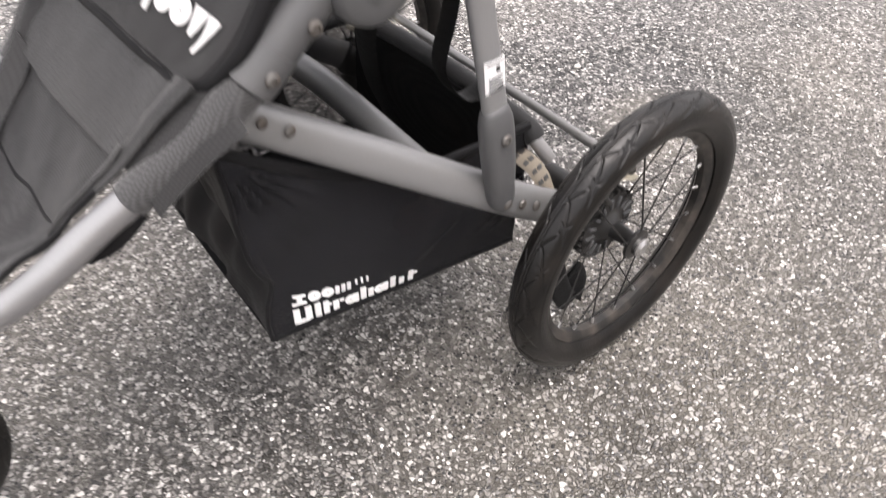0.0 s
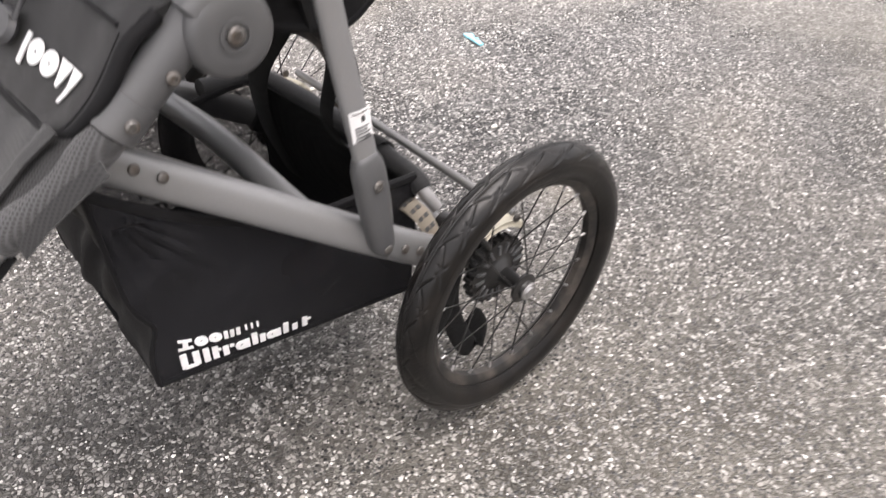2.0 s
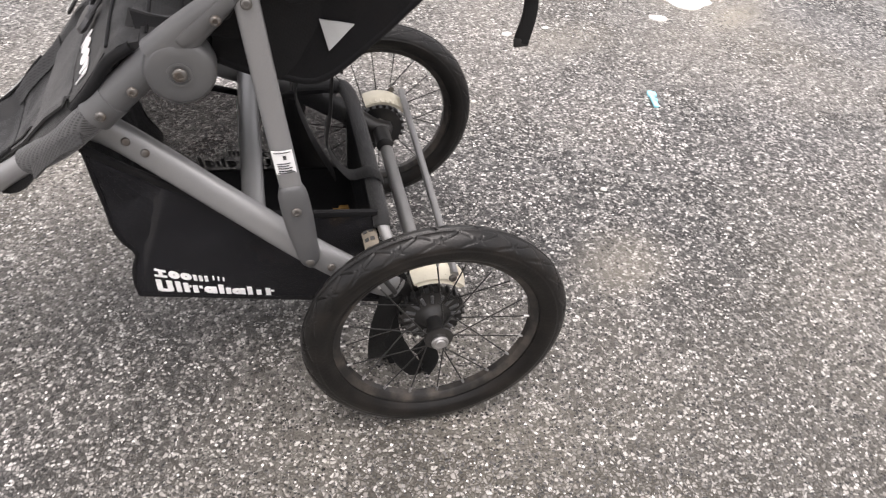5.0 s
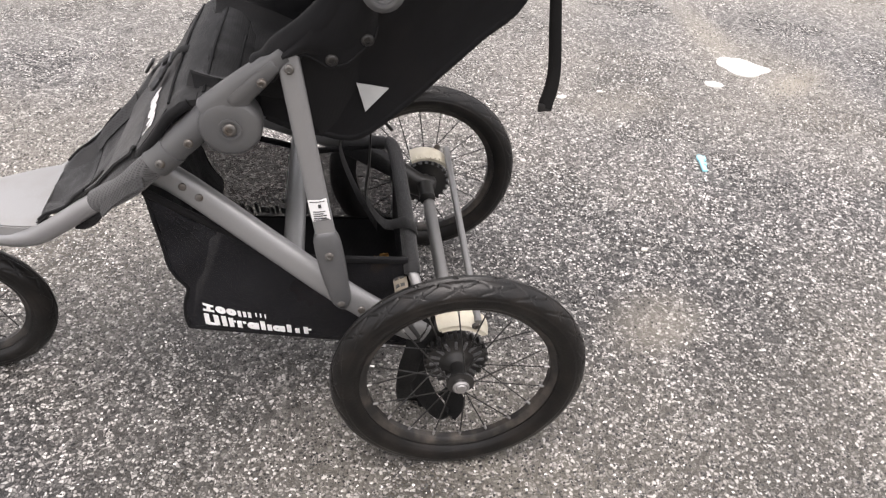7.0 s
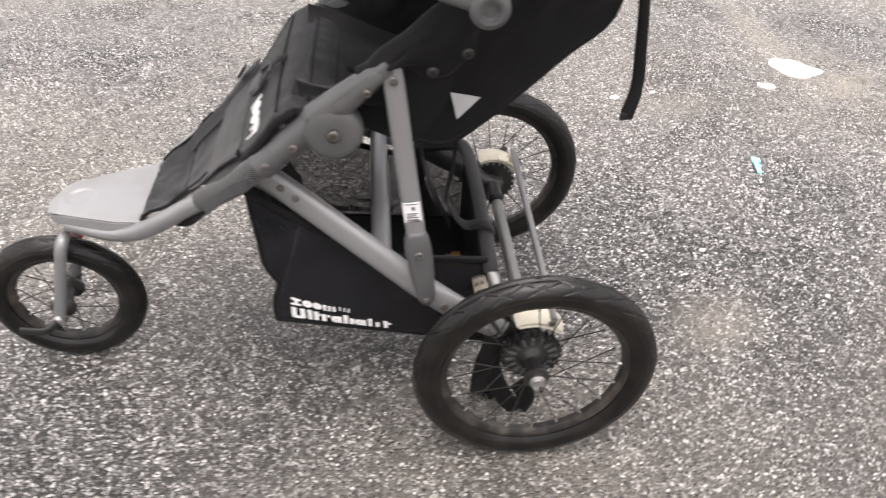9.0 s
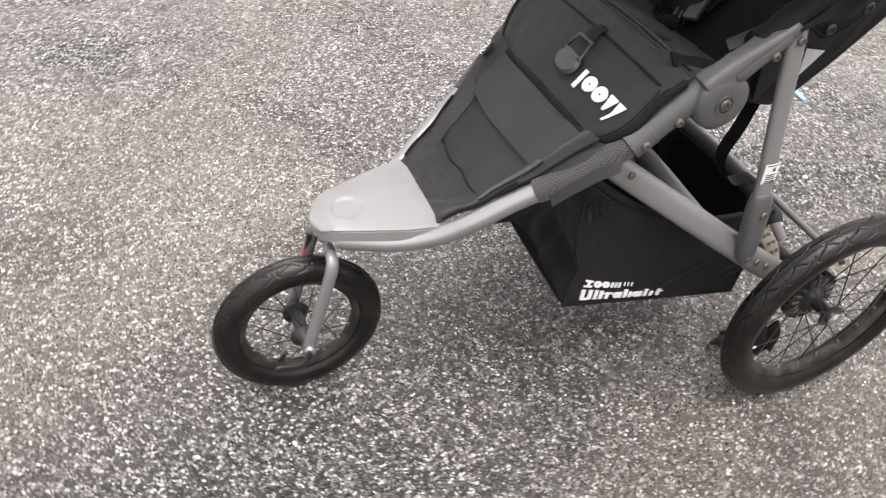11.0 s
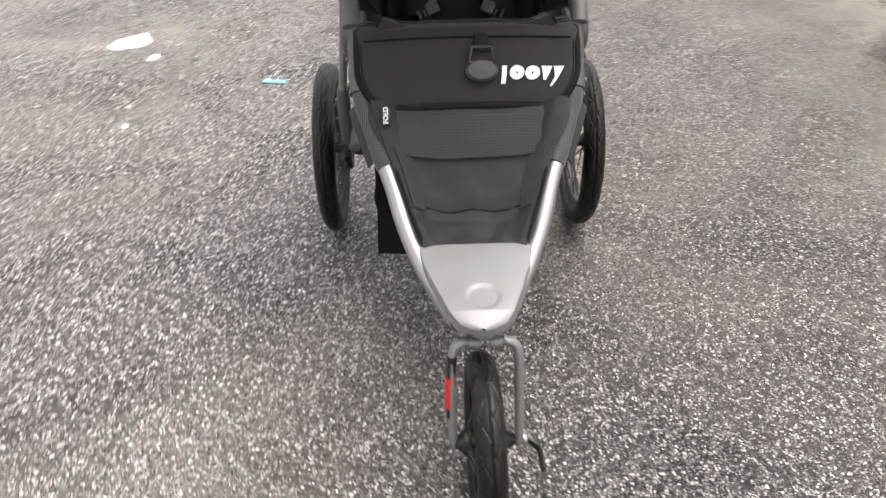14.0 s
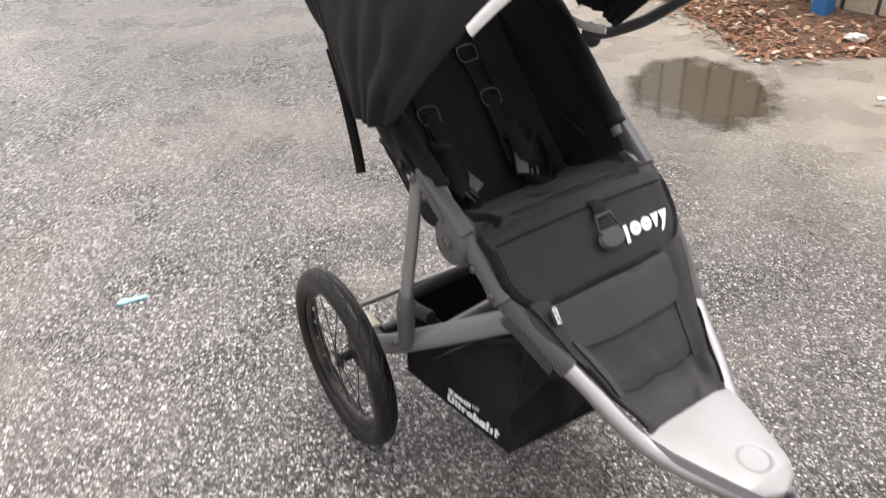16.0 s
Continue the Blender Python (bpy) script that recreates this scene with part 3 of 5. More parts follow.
def wheel(name, centre, R, width, rim_r, spokes, side, geared):
    """A spoked wheel with its axle along y; side: +1 or -1, the outward end of the hub."""
    w = part(name, rim_mesh(rim_r, width * 0.62), RIM, stroller)
    part("tyre", tyre_mesh(R, width, rim_r), RUBBER, w, "treaded black rubber tyre dusty with road dirt")
    out = side
    if geared:
        prof = [(0.009, -0.052), (0.014, -0.050), (0.045, -0.047), (0.046, -0.032), (0.024, -0.030), (0.020, -0.026), (0.012, -0.020), (0.0105, 0.006), (0.0125, 0.009), (0.021, 0.011), (0.021, 0.015), (0.013, 0.017), (0.012, 0.021)]
        part("hub", lathe([(r, h * out) for r, h in prof], 48, "y"), BLACK, w)
        for k in range(22):
            a = 2 * math.pi * k / 22
            bm = box((0.006, 0.014, 0.007), (0, 0, 0.047), 0.001)
            bm.transform(Matrix.Translation((0, -0.0395 * out, 0)) @ Matrix.Rotation(a, 4, "Y"))
            part("gear_tooth", bm, BLACK, w)
        for k in range(16):
            bm = box((0.0045, 0.006, 0.015), (0, 0, 0.035), 0.001)
            bm.transform(Matrix.Translation((0, -0.031 * out, 0)) @ Matrix.Rotation(2 * math.pi * k / 16, 4, "Y"))
            part("gear_rib", bm, PLASTIC, w)
        part("axle_cap", lathe([(0.0115, 0.019 * out), (0.0128, 0.023 * out), (0.0105, 0.025 * out), (0.008, 0.024 * out), (0.006, 0.026 * out), (0.0, 0.026 * out)], 32, "y"), ALLOY, w, "silver axle cap")
        ends = (-0.031, 0.0130)
        flange = (0.030, 0.021)
    else:
        prof = [(0.008, -0.048), (0.012, -0.040), (0.022, -0.030), (0.022, -0.025), (0.011, -0.020), (0.011, 0.020), (0.022, 0.025), (0.022, 0.030), (0.012, 0.040), (0.008, 0.048)]
        part("hub", lathe(prof, 40, "y"), BLACK, w)
        ends = (-0.0275, 0.0275)
        flange = (0.020, 0.020)
    for k in range(spokes):
        inner = k % 2
        a = 2 * math.pi * k / spokes
        lean = (0.38 if (k // 2) % 2 else -0.38)
        h = ends[inner] * out
        r0 = flange[inner]
        p = V(r0 * math.cos(a + lean), h, r0 * math.sin(a + lean))
        q = V((rim_r - 0.010) * math.cos(a), 0, (rim_r - 0.010) * math.sin(a))
        part("spoke", sweep([p, q], 0.0011, 0.0011, (0.3, 1, 0.2), 6, 1), BLACK, w)
        part("spoke_nipple", sweep([q.lerp(p, 0.075), q.lerp(p, 0.0)], 0.0021, 0.0021, (0.3, 1, 0.2), 8, 1), ALLOY, w)
    va = 2.1 if geared else 4.2
    part("valve", sweep([V((rim_r - 0.008) * math.cos(va), 0, (rim_r - 0.008) * math.sin(va)), V((rim_r - 0.036) * math.cos(va), 0.006 * out, (rim_r - 0.036) * math.sin(va))], 0.0036, 0.0036, (0, 1, 0), 10, 2, cap=0.002), BLACK, w)
    w.location = centre
    return w


REAR_R, REAR_Y = 0.1945, 0.2905
rear_left = wheel("rear_wheel", (0.006, -REAR_Y, REAR_R), REAR_R, 0.046, 0.151, 20, -1, True)
rear_right = wheel("rear_wheel", (0.006, REAR_Y, REAR_R), REAR_R, 0.046, 0.151, 20, 1, True)
rear_left["label"] = rear_right["label"] = "large spoked rear wheel with black rim"
front_wheel = wheel("front_wheel", (0, 0, 0), 0.1395, 0.044, 0.099, 16, -1, False)
STEER = Matrix.Translation((-0.787, -0.006, -0.003)) @ Matrix.Rotation(radians(1.5), 4, "Z") @ Matrix.Translation((0.78, 0, 0))
front_wheel.matrix_basis = STEER @ Matrix.Translation((-0.806, 0.003, 0.1815))
front_wheel["label"] = "small spoked front wheel with black rim"


def both(f):
    for s in (-1, 1):
        f(s)


# --- frame ---
def rail(s, x, y, z):
    """A point of the left (-1) or right (+1) side of the frame, which narrows a little towards the top."""
    return (x + 0.0055, s * (y - 0.036 * min(0.4, max(0.0, z - 0.30))), 0.9815 * z + 0.001)


def frame_side(s):
    tube = [(-0.745, 0.035, 0.370), (-0.67, 0.066, 0.368), (-0.615, 0.092, 0.384), (-0.5655, 0.115, 0.4157), (-0.5135, 0.133, 0.4513), (-0.4565, 0.157, 0.490), (-0.405, 0.180, 0.530), (-0.30, 0.192, 0.612)]
    part("main_tube", sweep([rail(s, x, y, z) for x, y, z in tube], 0.0145, 0.0145, n=20), SILVERTUBE, stroller, "pale silver main tube")
    part("lower_collar", sweep([rail(s, -0.380, 0.1845, 0.549), rail(s, -0.353, 0.1872, 0.5706)], 0.0218, 0.0218, n=24, steps=3, cap=0.002), PLASTIC, stroller)
    part("collar_latch", sweep([rail(s, -0.335, 0.178, 0.604), rail(s, -0.312, 0.180, 0.624)], 0.007, 0.006, n=12, steps=2, cap=0.002), BLACK, stroller, "black latch on the collar")
    part("tube_collar", sweep([rail(s, -0.378, 0.1847, 0.5506), rail(s, -0.285, 0.194, 0.625)], 0.0205, 0.0205, n=24, steps=4, cap=0.004), PLASTIC, stroller)
    for x, z in ((-0.352, 0.571), (-0.337, 0.583)):
        c = V(*rail(s, x, 0.184, z))
        d = V(0.12, s * 0.010, 0.096).normalized()
        part("collar_ring", sweep([c - d * 0.0012, c + d * 0.0012], 0.0212, 0.0212, n=24, steps=1), BLACK, stroller)
    button(rail(s, -0.327, 0.2105, 0.587), (-0.1, s, 0.1), 0.0062, 0.004, BOLT, stroller)
    button(rail(s, -0.369, 0.2075, 0.559), (-0.1, s, 0.1), 0.0062, 0.004, BOLT, stroller)
    # hinge housing
    c = V(*rail(s, -0.271, 0.199, 0.608))
    bm = lathe([(0.030, -0.020), (0.037, -0.016), (0.0395, -0.006), (0.0395, 0.012), (0.0375, 0.019), (0.033, 0.022), (0.020, 0.022), (0.0, 0.0225)], 48, "y")
    bm.transform(Matrix.Scale(s, 4, (0, 1, 0)))
    bm.transform(Matrix.Translation(c))
    part("hinge_housing", bm, PLASTIC, stroller, "round grey plastic folding hinge")
    part("hinge_ring", lathe([(0.0145, s * 0.0225), (0.0145, s * 0.0240), (0.0115, s * 0.0240), (0.0115, s * 0.0225)], 32, "y", c, closed=True), PLASTIC, stroller)
    button(c + V(0, s * 0.0225, 0), (0, s, 0), 0.0085, 0.004, BOLT, stroller)
    arm = [(-0.290, 0.204, 0.622), (-0.255, 0.208, 0.652), (-0.215, 0.214, 0.683), (-0.190, 0.216, 0.701)]
    part("hinge_arm", sweep([rail(s, x, y, z) for x, y, z in arm], lambda u: 0.0165 - 0.003 * u, lambda u: 0.0255 - 0.0135 * min(1.0, u * 1.25), n=24, power=3, cap=0.004), PLASTIC, stroller)
    ridge = [(-0.262, 0.2225, 0.645), (-0.230, 0.2275, 0.671), (-0.203, 0.2290, 0.691)]
    part("arm_ridge", sweep([rail(s, x, y, z) for x, y, z in ridge], 0.0022, 0.0075, n=10, steps=4, cap=0.002), PLASTIC, stroller)
    button(rail(s, -0.221, 0.2300, 0.671), (0, s, 0), 0.0062, 0.005, BOLT, stroller)
    bm = box((0.030, 0.012, 0.016), rail(s, -0.318, 0.186, 0.628), 0.003, None)
    part("fold_lever", bm, BLACK, stroller)
    upper = [(-0.235, 0.202, 0.664), (-0.205, 0.206, 0.690), (-0.13, 0.214, 0.748), (-0.05, 0.224, 0.806), (0.10, 0.236, 0.915), (0.22, 0.240, 1.00), (0.27, 0.225, 1.02), (0.285, 0.17, 1.025)]
    part("handle_tube", sweep([rail(s, x, y, z) for x, y, z in upper], 0.0135, 0.0135, n=18), GREY, stroller)
    # rear stay
    stay = [(-0.405, 0.139, 0.512), (-0.365, 0.142, 0.482), (-0.25, 0.186, 0.394), (-0.163, 0.219, 0.328), (-0.09, 0.230, 0.270), (-0.045, 0.228, 0.238)]
    part("rear_stay", sweep([rail(s, x, y, z) for x, y, z in stay], 0.0125, 0.0205, n=24, power=2.6, cap=0.003), GREY, stroller, "oval gunmetal rear stay")
    for x, z, y in ((-0.365, 0.488, 0.1535), (-0.345, 0.473, 0.161), (-0.136, 0.308, 0.2400), (-0.116, 0.294, 0.2415)):
        button(rail(s, x, y, z), (0.1, s, 0.15), 0.0058, 0.003, BOLT, stroller, "rivet", False)
    # diagonal strut with its socket
    strut = [(-0.189, 0.218, 0.708), (-0.186, 0.222, 0.67), (-0.179, 0.230, 0.55), (-0.172, 0.237, 0.45), (-0.170, 0.237, 0.41)]
    part("strut", sweep([rail(s, x, y, z) for x, y, z in strut], 0.0080, 0.0138, n=24, power=2.4, cap=0.004), GREY, stroller, "flat oval grey strut")
    sock = [(-0.1725, 0.237, 0.450), (-0.171, 0.2375, 0.43), (-0.167, 0.2365, 0.375), (-0.163, 0.234, 0.330), (-0.162, 0.233, 0.318)]
    part("strut_socket", sweep([rail(s, x, y, z) for x, y, z in sock], lambda u: 0.0105 + 0.003 * math.sin(u * 3.1), lambda u: (0.0150 + 0.0042 * math.sin(min(1, u * 1.6) * 3.0)) * (1 - 0.45 * max(0, u - 0.7) / 0.3), n=24, power=2.6, cap=0.006), PLASTIC, stroller)
    button(rail(s, -0.170, 0.2510, 0.420), (0, s, 0.1), 0.0062, 0.003, BOLT, stroller)
    button(rail(s, -0.163, 0.2450, 0.328), (0, s, 0.1), 0.0058, 0.003, BOLT, stroller, "rivet", False)
    button(rail(s, -0.187, 0.2310, 0.686), (0, s, 0.1), 0.0062, 0.003, BOLT, stroller)
    # axle carrier and brake cover
    part("axle_carrier", sweep([rail(s, -0.055, 0.226, 0.243), rail(s, -0.02, 0.216, 0.216), rail(s, 0.012, 0.214, 0.203)], 0.016, 0.024, n=20, power=2.6, cap=0.006), BLACK, stroller)
    def cover(u, v):
        a = radians(40) + u * radians(72)
        r = 0.062 + 0.004 * math.sin(v * math.pi)
        return (0.004 + r * math.cos(a), s * (0.216 + 0.042 * v), 0.200 + r * math.sin(a) * 1.08)
    c = part("brake_cover", sheet(cover, 20, 8, 0.007), CREAM, stroller, "cream plastic arched brake cover")
    for k in range(6):
        a = radians(62) + k * radians(8)
        p = V(0.004 + 0.0685 * math.cos(a), 0, 0.200 + 0.0715 * math.sin(a))
        part("rib", sweep([V(p.x, s * 0.216, p.z), V(p.x, s * 0.252, p.z)], 0.0016, 0.0016, (1, 0, 0), 8, 1), CREAM, c)
    face = lathe([(0.0, 0), (0.060, 0), (0.064, 0.003)], 40, "y")
    bmesh.ops.delete(face, geom=[v for v in face.verts if v.co.z < 0.036 or v.co.x < -0.022], context="VERTS")
    bmesh.ops.solidify(face, geom=face.faces[:], thickness=0.003)
    face.transform(Matrix.Translation((0.004, s * 0.258, 0.200)))
    part("cover_face", face, CREAM, c)
    button((0.036, s * 0.259, 0.267), (0, s, 0), 0.006, 0.004, BOLT, stroller)


SILVERTUBE = material("satin_silver_tube", (0.37, 0.37, 0.375), 0.34, 0.8, 0.06, 500, 14, 0.04)
ROD = material("dull_grey_rod", (0.23, 0.228, 0.225), 0.4, 0.5, 0.08, 400, 14, 0.05)
both(frame_side)
part("cross_tube", sweep([(-0.221, -0.196, 0.372), (-0.219, 0.0, 0.386), (-0.221, 0.196, 0.372)], 0.0155, 0.0155, (1, 0, 0), 20), GREY, stroller)
part("rear_axle_tube", sweep([(0.006, -0.240, 0.207), (0.006, 0.240, 0.207)], 0.0115, 0.0115, (1, 0, 0), 20), ROD, stroller, "grey steel rear axle tube")
part("brake_rod", sweep([(0.041, -0.250, 0.263), (0.047, 0.0, 0.266), (0.053, 0.250, 0.267)], 0.0062, 0.0062, (1, 0, 0), 14), ROD, stroller, "thin grey brake rod")
for y in (-0.175, 0.175):
    part("axle_collar", sweep([(0.004, y - 0.022, 0.216), (0.004, y + 0.022, 0.216)], 0.0155, 0.0155, (1, 0, 0), 20, cap=0.003), BLACK, stroller)
part("handlebar", sweep([(0.285, -0.18, 1.025), (0.292, 0.0, 1.03), (0.285, 0.18, 1.025)], 0.017, 0.017, (1, 0, 0), 20), PAD, stroller, "black foam handlebar grip")


# --- footplate and fork ---
def footplate():
    half = table_of([(0, 0.088), (0.25, 0.080), (0.6, 0.060), (0.85, 0.044), (0.94, 0.032), (0.985, 0.016), (1, 0.004)])
    def at(u, v, drop=0.0, grow=0.0):
        x = -0.602 - 0.171 * u
        h = float(half(u)[0]) + grow
        y = (2 * v - 1) * h
        z = 0.397 - 0.001 * u - 0.010 * max(0.0, u - 0.85) / 0.15 - 0.004 * abs(2 * v - 1) ** 4
        d = math.hypot(x + 0.718, y + 0.004)
        if d < 0.026:
            z -= 0.0035 * min(1.0, (0.026 - d) / 0.005)
        return (x, y, z - drop)
    p = part("footplate", sheet(lambda u, v: at(u, v), 72, 48, 0.003), SILVER, stroller, "pale silver footplate with a round dimple")
    rim = [at(k / 16, 0, 0.014, 0.0015) for k in range(17)] + [at(1 - k / 16, 1, 0.014, 0.0015) for k in range(1, 17)]
    bm = bmesh.new()
    line = [V(*q) for q in rim]
    rows = [[bm.verts.new((q.x, q.y, q.z + dz)) for dz in (0.0125, -0.004)] + [bm.verts.new((q.x * 0.99 - 0.0065, q.y * 0.86, q.z - 0.008))] for q in line]
    for a, b in zip(rows, rows[1:]):
        for k in range(2):
            bm.faces.new((a[k], b[k], b[k + 1], a[k + 1]))
    bmesh.ops.recalc_face_normals(bm, faces=bm.faces)
    bmesh.ops.solidify(bm, geom=bm.faces[:], thickness=0.003)
    part("skirt", bm, SILVER, p)
    under = sheet(lambda u, v: at(0.02 + 0.95 * u, 0.06 + 0.88 * v, 0.021), 20, 10, 0.004)
    part("underside", under, BLACK, p)


footplate()
part("headset", lathe([(0.026, 0.362), (0.026, 0.350), (0.022, 0.346), (0.022, 0.338), (0.016, 0.334), (0.0, 0.333)], 32, "z", (-0.745, -0.004, 0.022)), BLACK, stroller)


def fork_leg(s):
    leg = [(-0.748, 0.010, 0.343), (-0.749, 0.036, 0.343), (-0.754, 0.048, 0.330), (-0.766, 0.0505, 0.295), (-0.785, 0.051, 0.240), (-0.802, 0.051, 0.192), (-0.806, 0.051, 0.178)]
    bm = sweep([(x, s * y, z) for x, y, z in leg], 0.0072, lambda u: 0.0090 + 0.002 * u, n=18, cap=0.005)
    bm.transform(STEER)
    part("fork_leg", bm, GREY, stroller, "curved grey fork leg")
    button(STEER @ V(-0.806, s * 0.057, 0.181), STEER.to_3x3() @ V(0, s, 0), 0.010, 0.008, ALLOY if s < 0 else BOLT, stroller, "axle_nut", False)


both(fork_leg)


def steered(bm):
    bm.transform(STEER)
    return bm


part("quick_release_lever", steered(sweep([(-0.806, -0.062, 0.181), (-0.824, -0.080, 0.178), (-0.862, -0.080, 0.184)], 0.004, 0.008, n=14, cap=0.004)), BLACK, stroller)
tag = part("fork_tag_strap", steered(sweep([(-0.756, 0.0495, 0.326), (-0.770, 0.052, 0.283), (-0.789, 0.053, 0.226)], 0.0072, 0.0094, n=18, power=3)), BLACK, stroller, "black strap with a red label on the fork")
part("red_label", steered(sweep([(-0.7668, 0.0518, 0.292), (-0.7835, 0.0535, 0.242)], 0.0078, 0.0100, n=18, power=3, steps=3)), RED, tag, "red label with faint print")
for k in range(5):
    x, z = -0.7705 - 0.0026 * k, 0.284 - 0.0078 * k
    part("print_bar", steered(box((0.004, 0.007, 0.0014), (x - 0.0074, 0.0525, z), 0.0005, Matrix.Rotation(radians(-18), 4, "Y"))), LABEL, tag)


# --- seat: calf panel, flap, pan, back ---
half_w = table_of([(-0.611, 0.087), (-0.573, 0.100), (-0.493, 0.132), (-0.440, 0.156), (-0.40, 0.172), (-0.30, 0.182), (-0.10, 0.170), (0.3, 0.168)])
calf = table_of([(0, -0.605, 0.394), (0.18, -0.580, 0.403), (0.34, -0.550, 0.413), (0.40, -0.535, 0.424), (0.46, -0.522, 0.438), (0.72, -0.476, 0.472), (0.9, -0.435, 0.513), (1, -0.406, 0.535)])


def calf_at(u, v):
    x, z = calf(u)
    h = float(half_w(x)[0]) - 0.008
    a = 2 * v - 1
    sag = 0.012 * (1 - a * a) * math.sin(math.pi * min(1, u * 1.1))
    lift = 0.012 * min(1.0, max(0.0, (abs(a) - 0.68) / 0.20)) ** 1.5 * min(1.0, u * 4)
    p = V(x - 0.35 * lift, a * h, z - sag + lift)
    k = (wrinkle(p, 0.0045, 22, 3) + 0.0025 * math.sin(a * 9 + 2 * math.sin(u * 5)) * math.sin(math.pi * u)) * (1 - abs(a) ** 4)
    return (p.x + 0.6 * k, p.y, p.z + k)


part("calf_panel", sheet(calf_at, 60, 48, 0.003), CALF, stroller, "dark mesh calf panel with folds")
for v0 in (0.05, 0.86):
    part("side_strip", sheet(lambda u, v: V(*calf_at(0.38 + 0.40 * u, v0 + 0.09 * v)) + V(-0.0025, 0, 0.003), 16, 5, 0.0015), APRON, stroller, "grey mesh strip along the calf panel")
part("fold_seam", sweep([calf_at(0.40, k / 12) for k in range(1, 12)], 0.0022, 0.003, (0, 0, 1), 8, 3), CLOTH, stroller)
for s in (-1, 1):
    part("tube_sleeve", sweep([(x, s * y, z) for x, y, z in [(-0.480, 0.137, 0.462), (-0.451, 0.150, 0.481), (-0.424, 0.162, 0.500), (-0.392, 0.173, 0.527), (-0.376, 0.1765, 0.5405)]], 0.0172, 0.0178, n=20, cap=0.002), SLEEVE, stroller, "ribbed mesh sleeve round the tube")
    part("side_piping", sweep([V(*calf_at(u, 0.5 + 0.495 * s)) + V(0, 0, 0.003) for u in (0.06, 0.2, 0.3, 0.4, 0.5, 0.6)], 0.0025, 0.0025, n=8, steps=3), CLOTH, stroller)
    low = lambda u, v: (-0.535 + 0.058 * u, s * (0.110 + 0.035 * u + 0.004 * v), 0.414 + 0.045 * u - (0.012 + 0.010 * math.sin(u * 3)) * v)
    part("lower_flap", sheet(low, 10, 6, 0.004), CLOTH, stroller)

apron = table_of([(0, -0.470, 0.467), (0.35, -0.448, 0.489), (0.7, -0.421, 0.512), (1, -0.392, 0.529)])


def apron_at(u, v):
    x, z = apron(u)
    a = 2 * v - 1
    h = float(half_w(x)[0]) + 0.025
    wrap = 0.028 * abs(a) ** 9 - 0.010 * math.exp(-((abs(a) - 0.84) / 0.26) ** 2)
    p = V(x - 0.006 * (1 - a * a), a * h, z + 0.009 - wrap)
    k = wrinkle(p, 0.0022, 16, 8)
    return (p.x + 0.7 * k, p.y, p.z + k)


part("seat_apron", sheet(apron_at, 24, 72, 0.004), APRON, stroller, "dark mesh apron below the seat flap")
flap = table_of([(0, -0.295, 0.622), (0.10, -0.313, 0.621), (0.22, -0.329, 0.610), (0.45, -0.351, 0.585), (0.75, -0.377, 0.555), (1, -0.401, 0.529)])


def flap_at(u, v, out=0.0):
    """The padded flap over the seat's front edge; v runs from the stroller's left (0) to its right (1)."""
    x, z = flap(u)
    a = 2 * v - 1
    h = 0.182 - 0.002 * u
    if u > 0.50:
        h -= 0.060 * (1 - math.sqrt(max(0.0, 1 - ((u - 0.50) / 0.50) ** 2)))
    puff = 0.006 * (1 - abs(a) ** 6) * (1 - abs(2 * u - 1) ** 6)
    p = V(x, a * h, z)
    k = wrinkle(p, 0.0016, 18, 5) + puff + out + 0.004 * (math.sin(min(1.0, max(0.0, (abs(a) - 0.74) / 0.2)) * math.pi - math.pi / 2) + 1) / 2
    droop = 0.006 * a * a
    return (p.x - 0.008 - 0.72 * k + droop * 0.4, p.y, p.z + 0.004 + 0.69 * k - droop)


part("seat_flap", sheet(flap_at, 44, 72, 0.009), PAD, stroller, "padded charcoal flap over the seat front")
bend = (0.05, 0.25, 0.45, 0.55, 0.65, 0.74, 0.82, 0.89, 0.95, 0.985)
edge = [flap_at(u, 0.0) for u in bend] + [flap_at(1.0, v) for v in (0.0, 0.15, 0.3, 0.5, 0.7, 0.85, 1.0)] + [flap_at(u, 1.0) for u in reversed(bend)]
part("flap_piping", sweep(edge, 0.0068, 0.0068, (1, 0.3, 0), 12, 3), CLOTH, stroller, "black piping round the flap")
inset = [flap_at(u - 0.020, 0.018, 0.0040) for u in bend[1:]] + [flap_at(0.968, v, 0.0040) for v in (0.10, 0.3, 0.5, 0.7, 0.90)] + [flap_at(u - 0.020, 0.982, 0.0040) for u in reversed(bend[1:])]
part("flap_stitching", sweep(inset, 0.0016, 0.0014, (1, 0.3, 0), 6, 3), CLOTH, stroller)
part("flap_seam", sweep([flap_at(0.20, v, 0.006) for v in (0.03, 0.2, 0.4, 0.6, 0.8, 0.97)], 0.002, 0.0016, (1, 0, 0), 8, 4), CLOTH, stroller)

pan = table_of([(0, -0.316, 0.618), (0.3, -0.259, 0.596), (0.7, -0.175, 0.553), (1, -0.112, 0.522)])


def pan_at(u, v):
    x, z = pan(u)
    a = 2 * v - 1
    p = V(x, a * 0.143, z + 0.02 * a ** 4)
    k = wrinkle(p, 0.004, 12, 11)
    return (p.x, p.y, p.z + k)


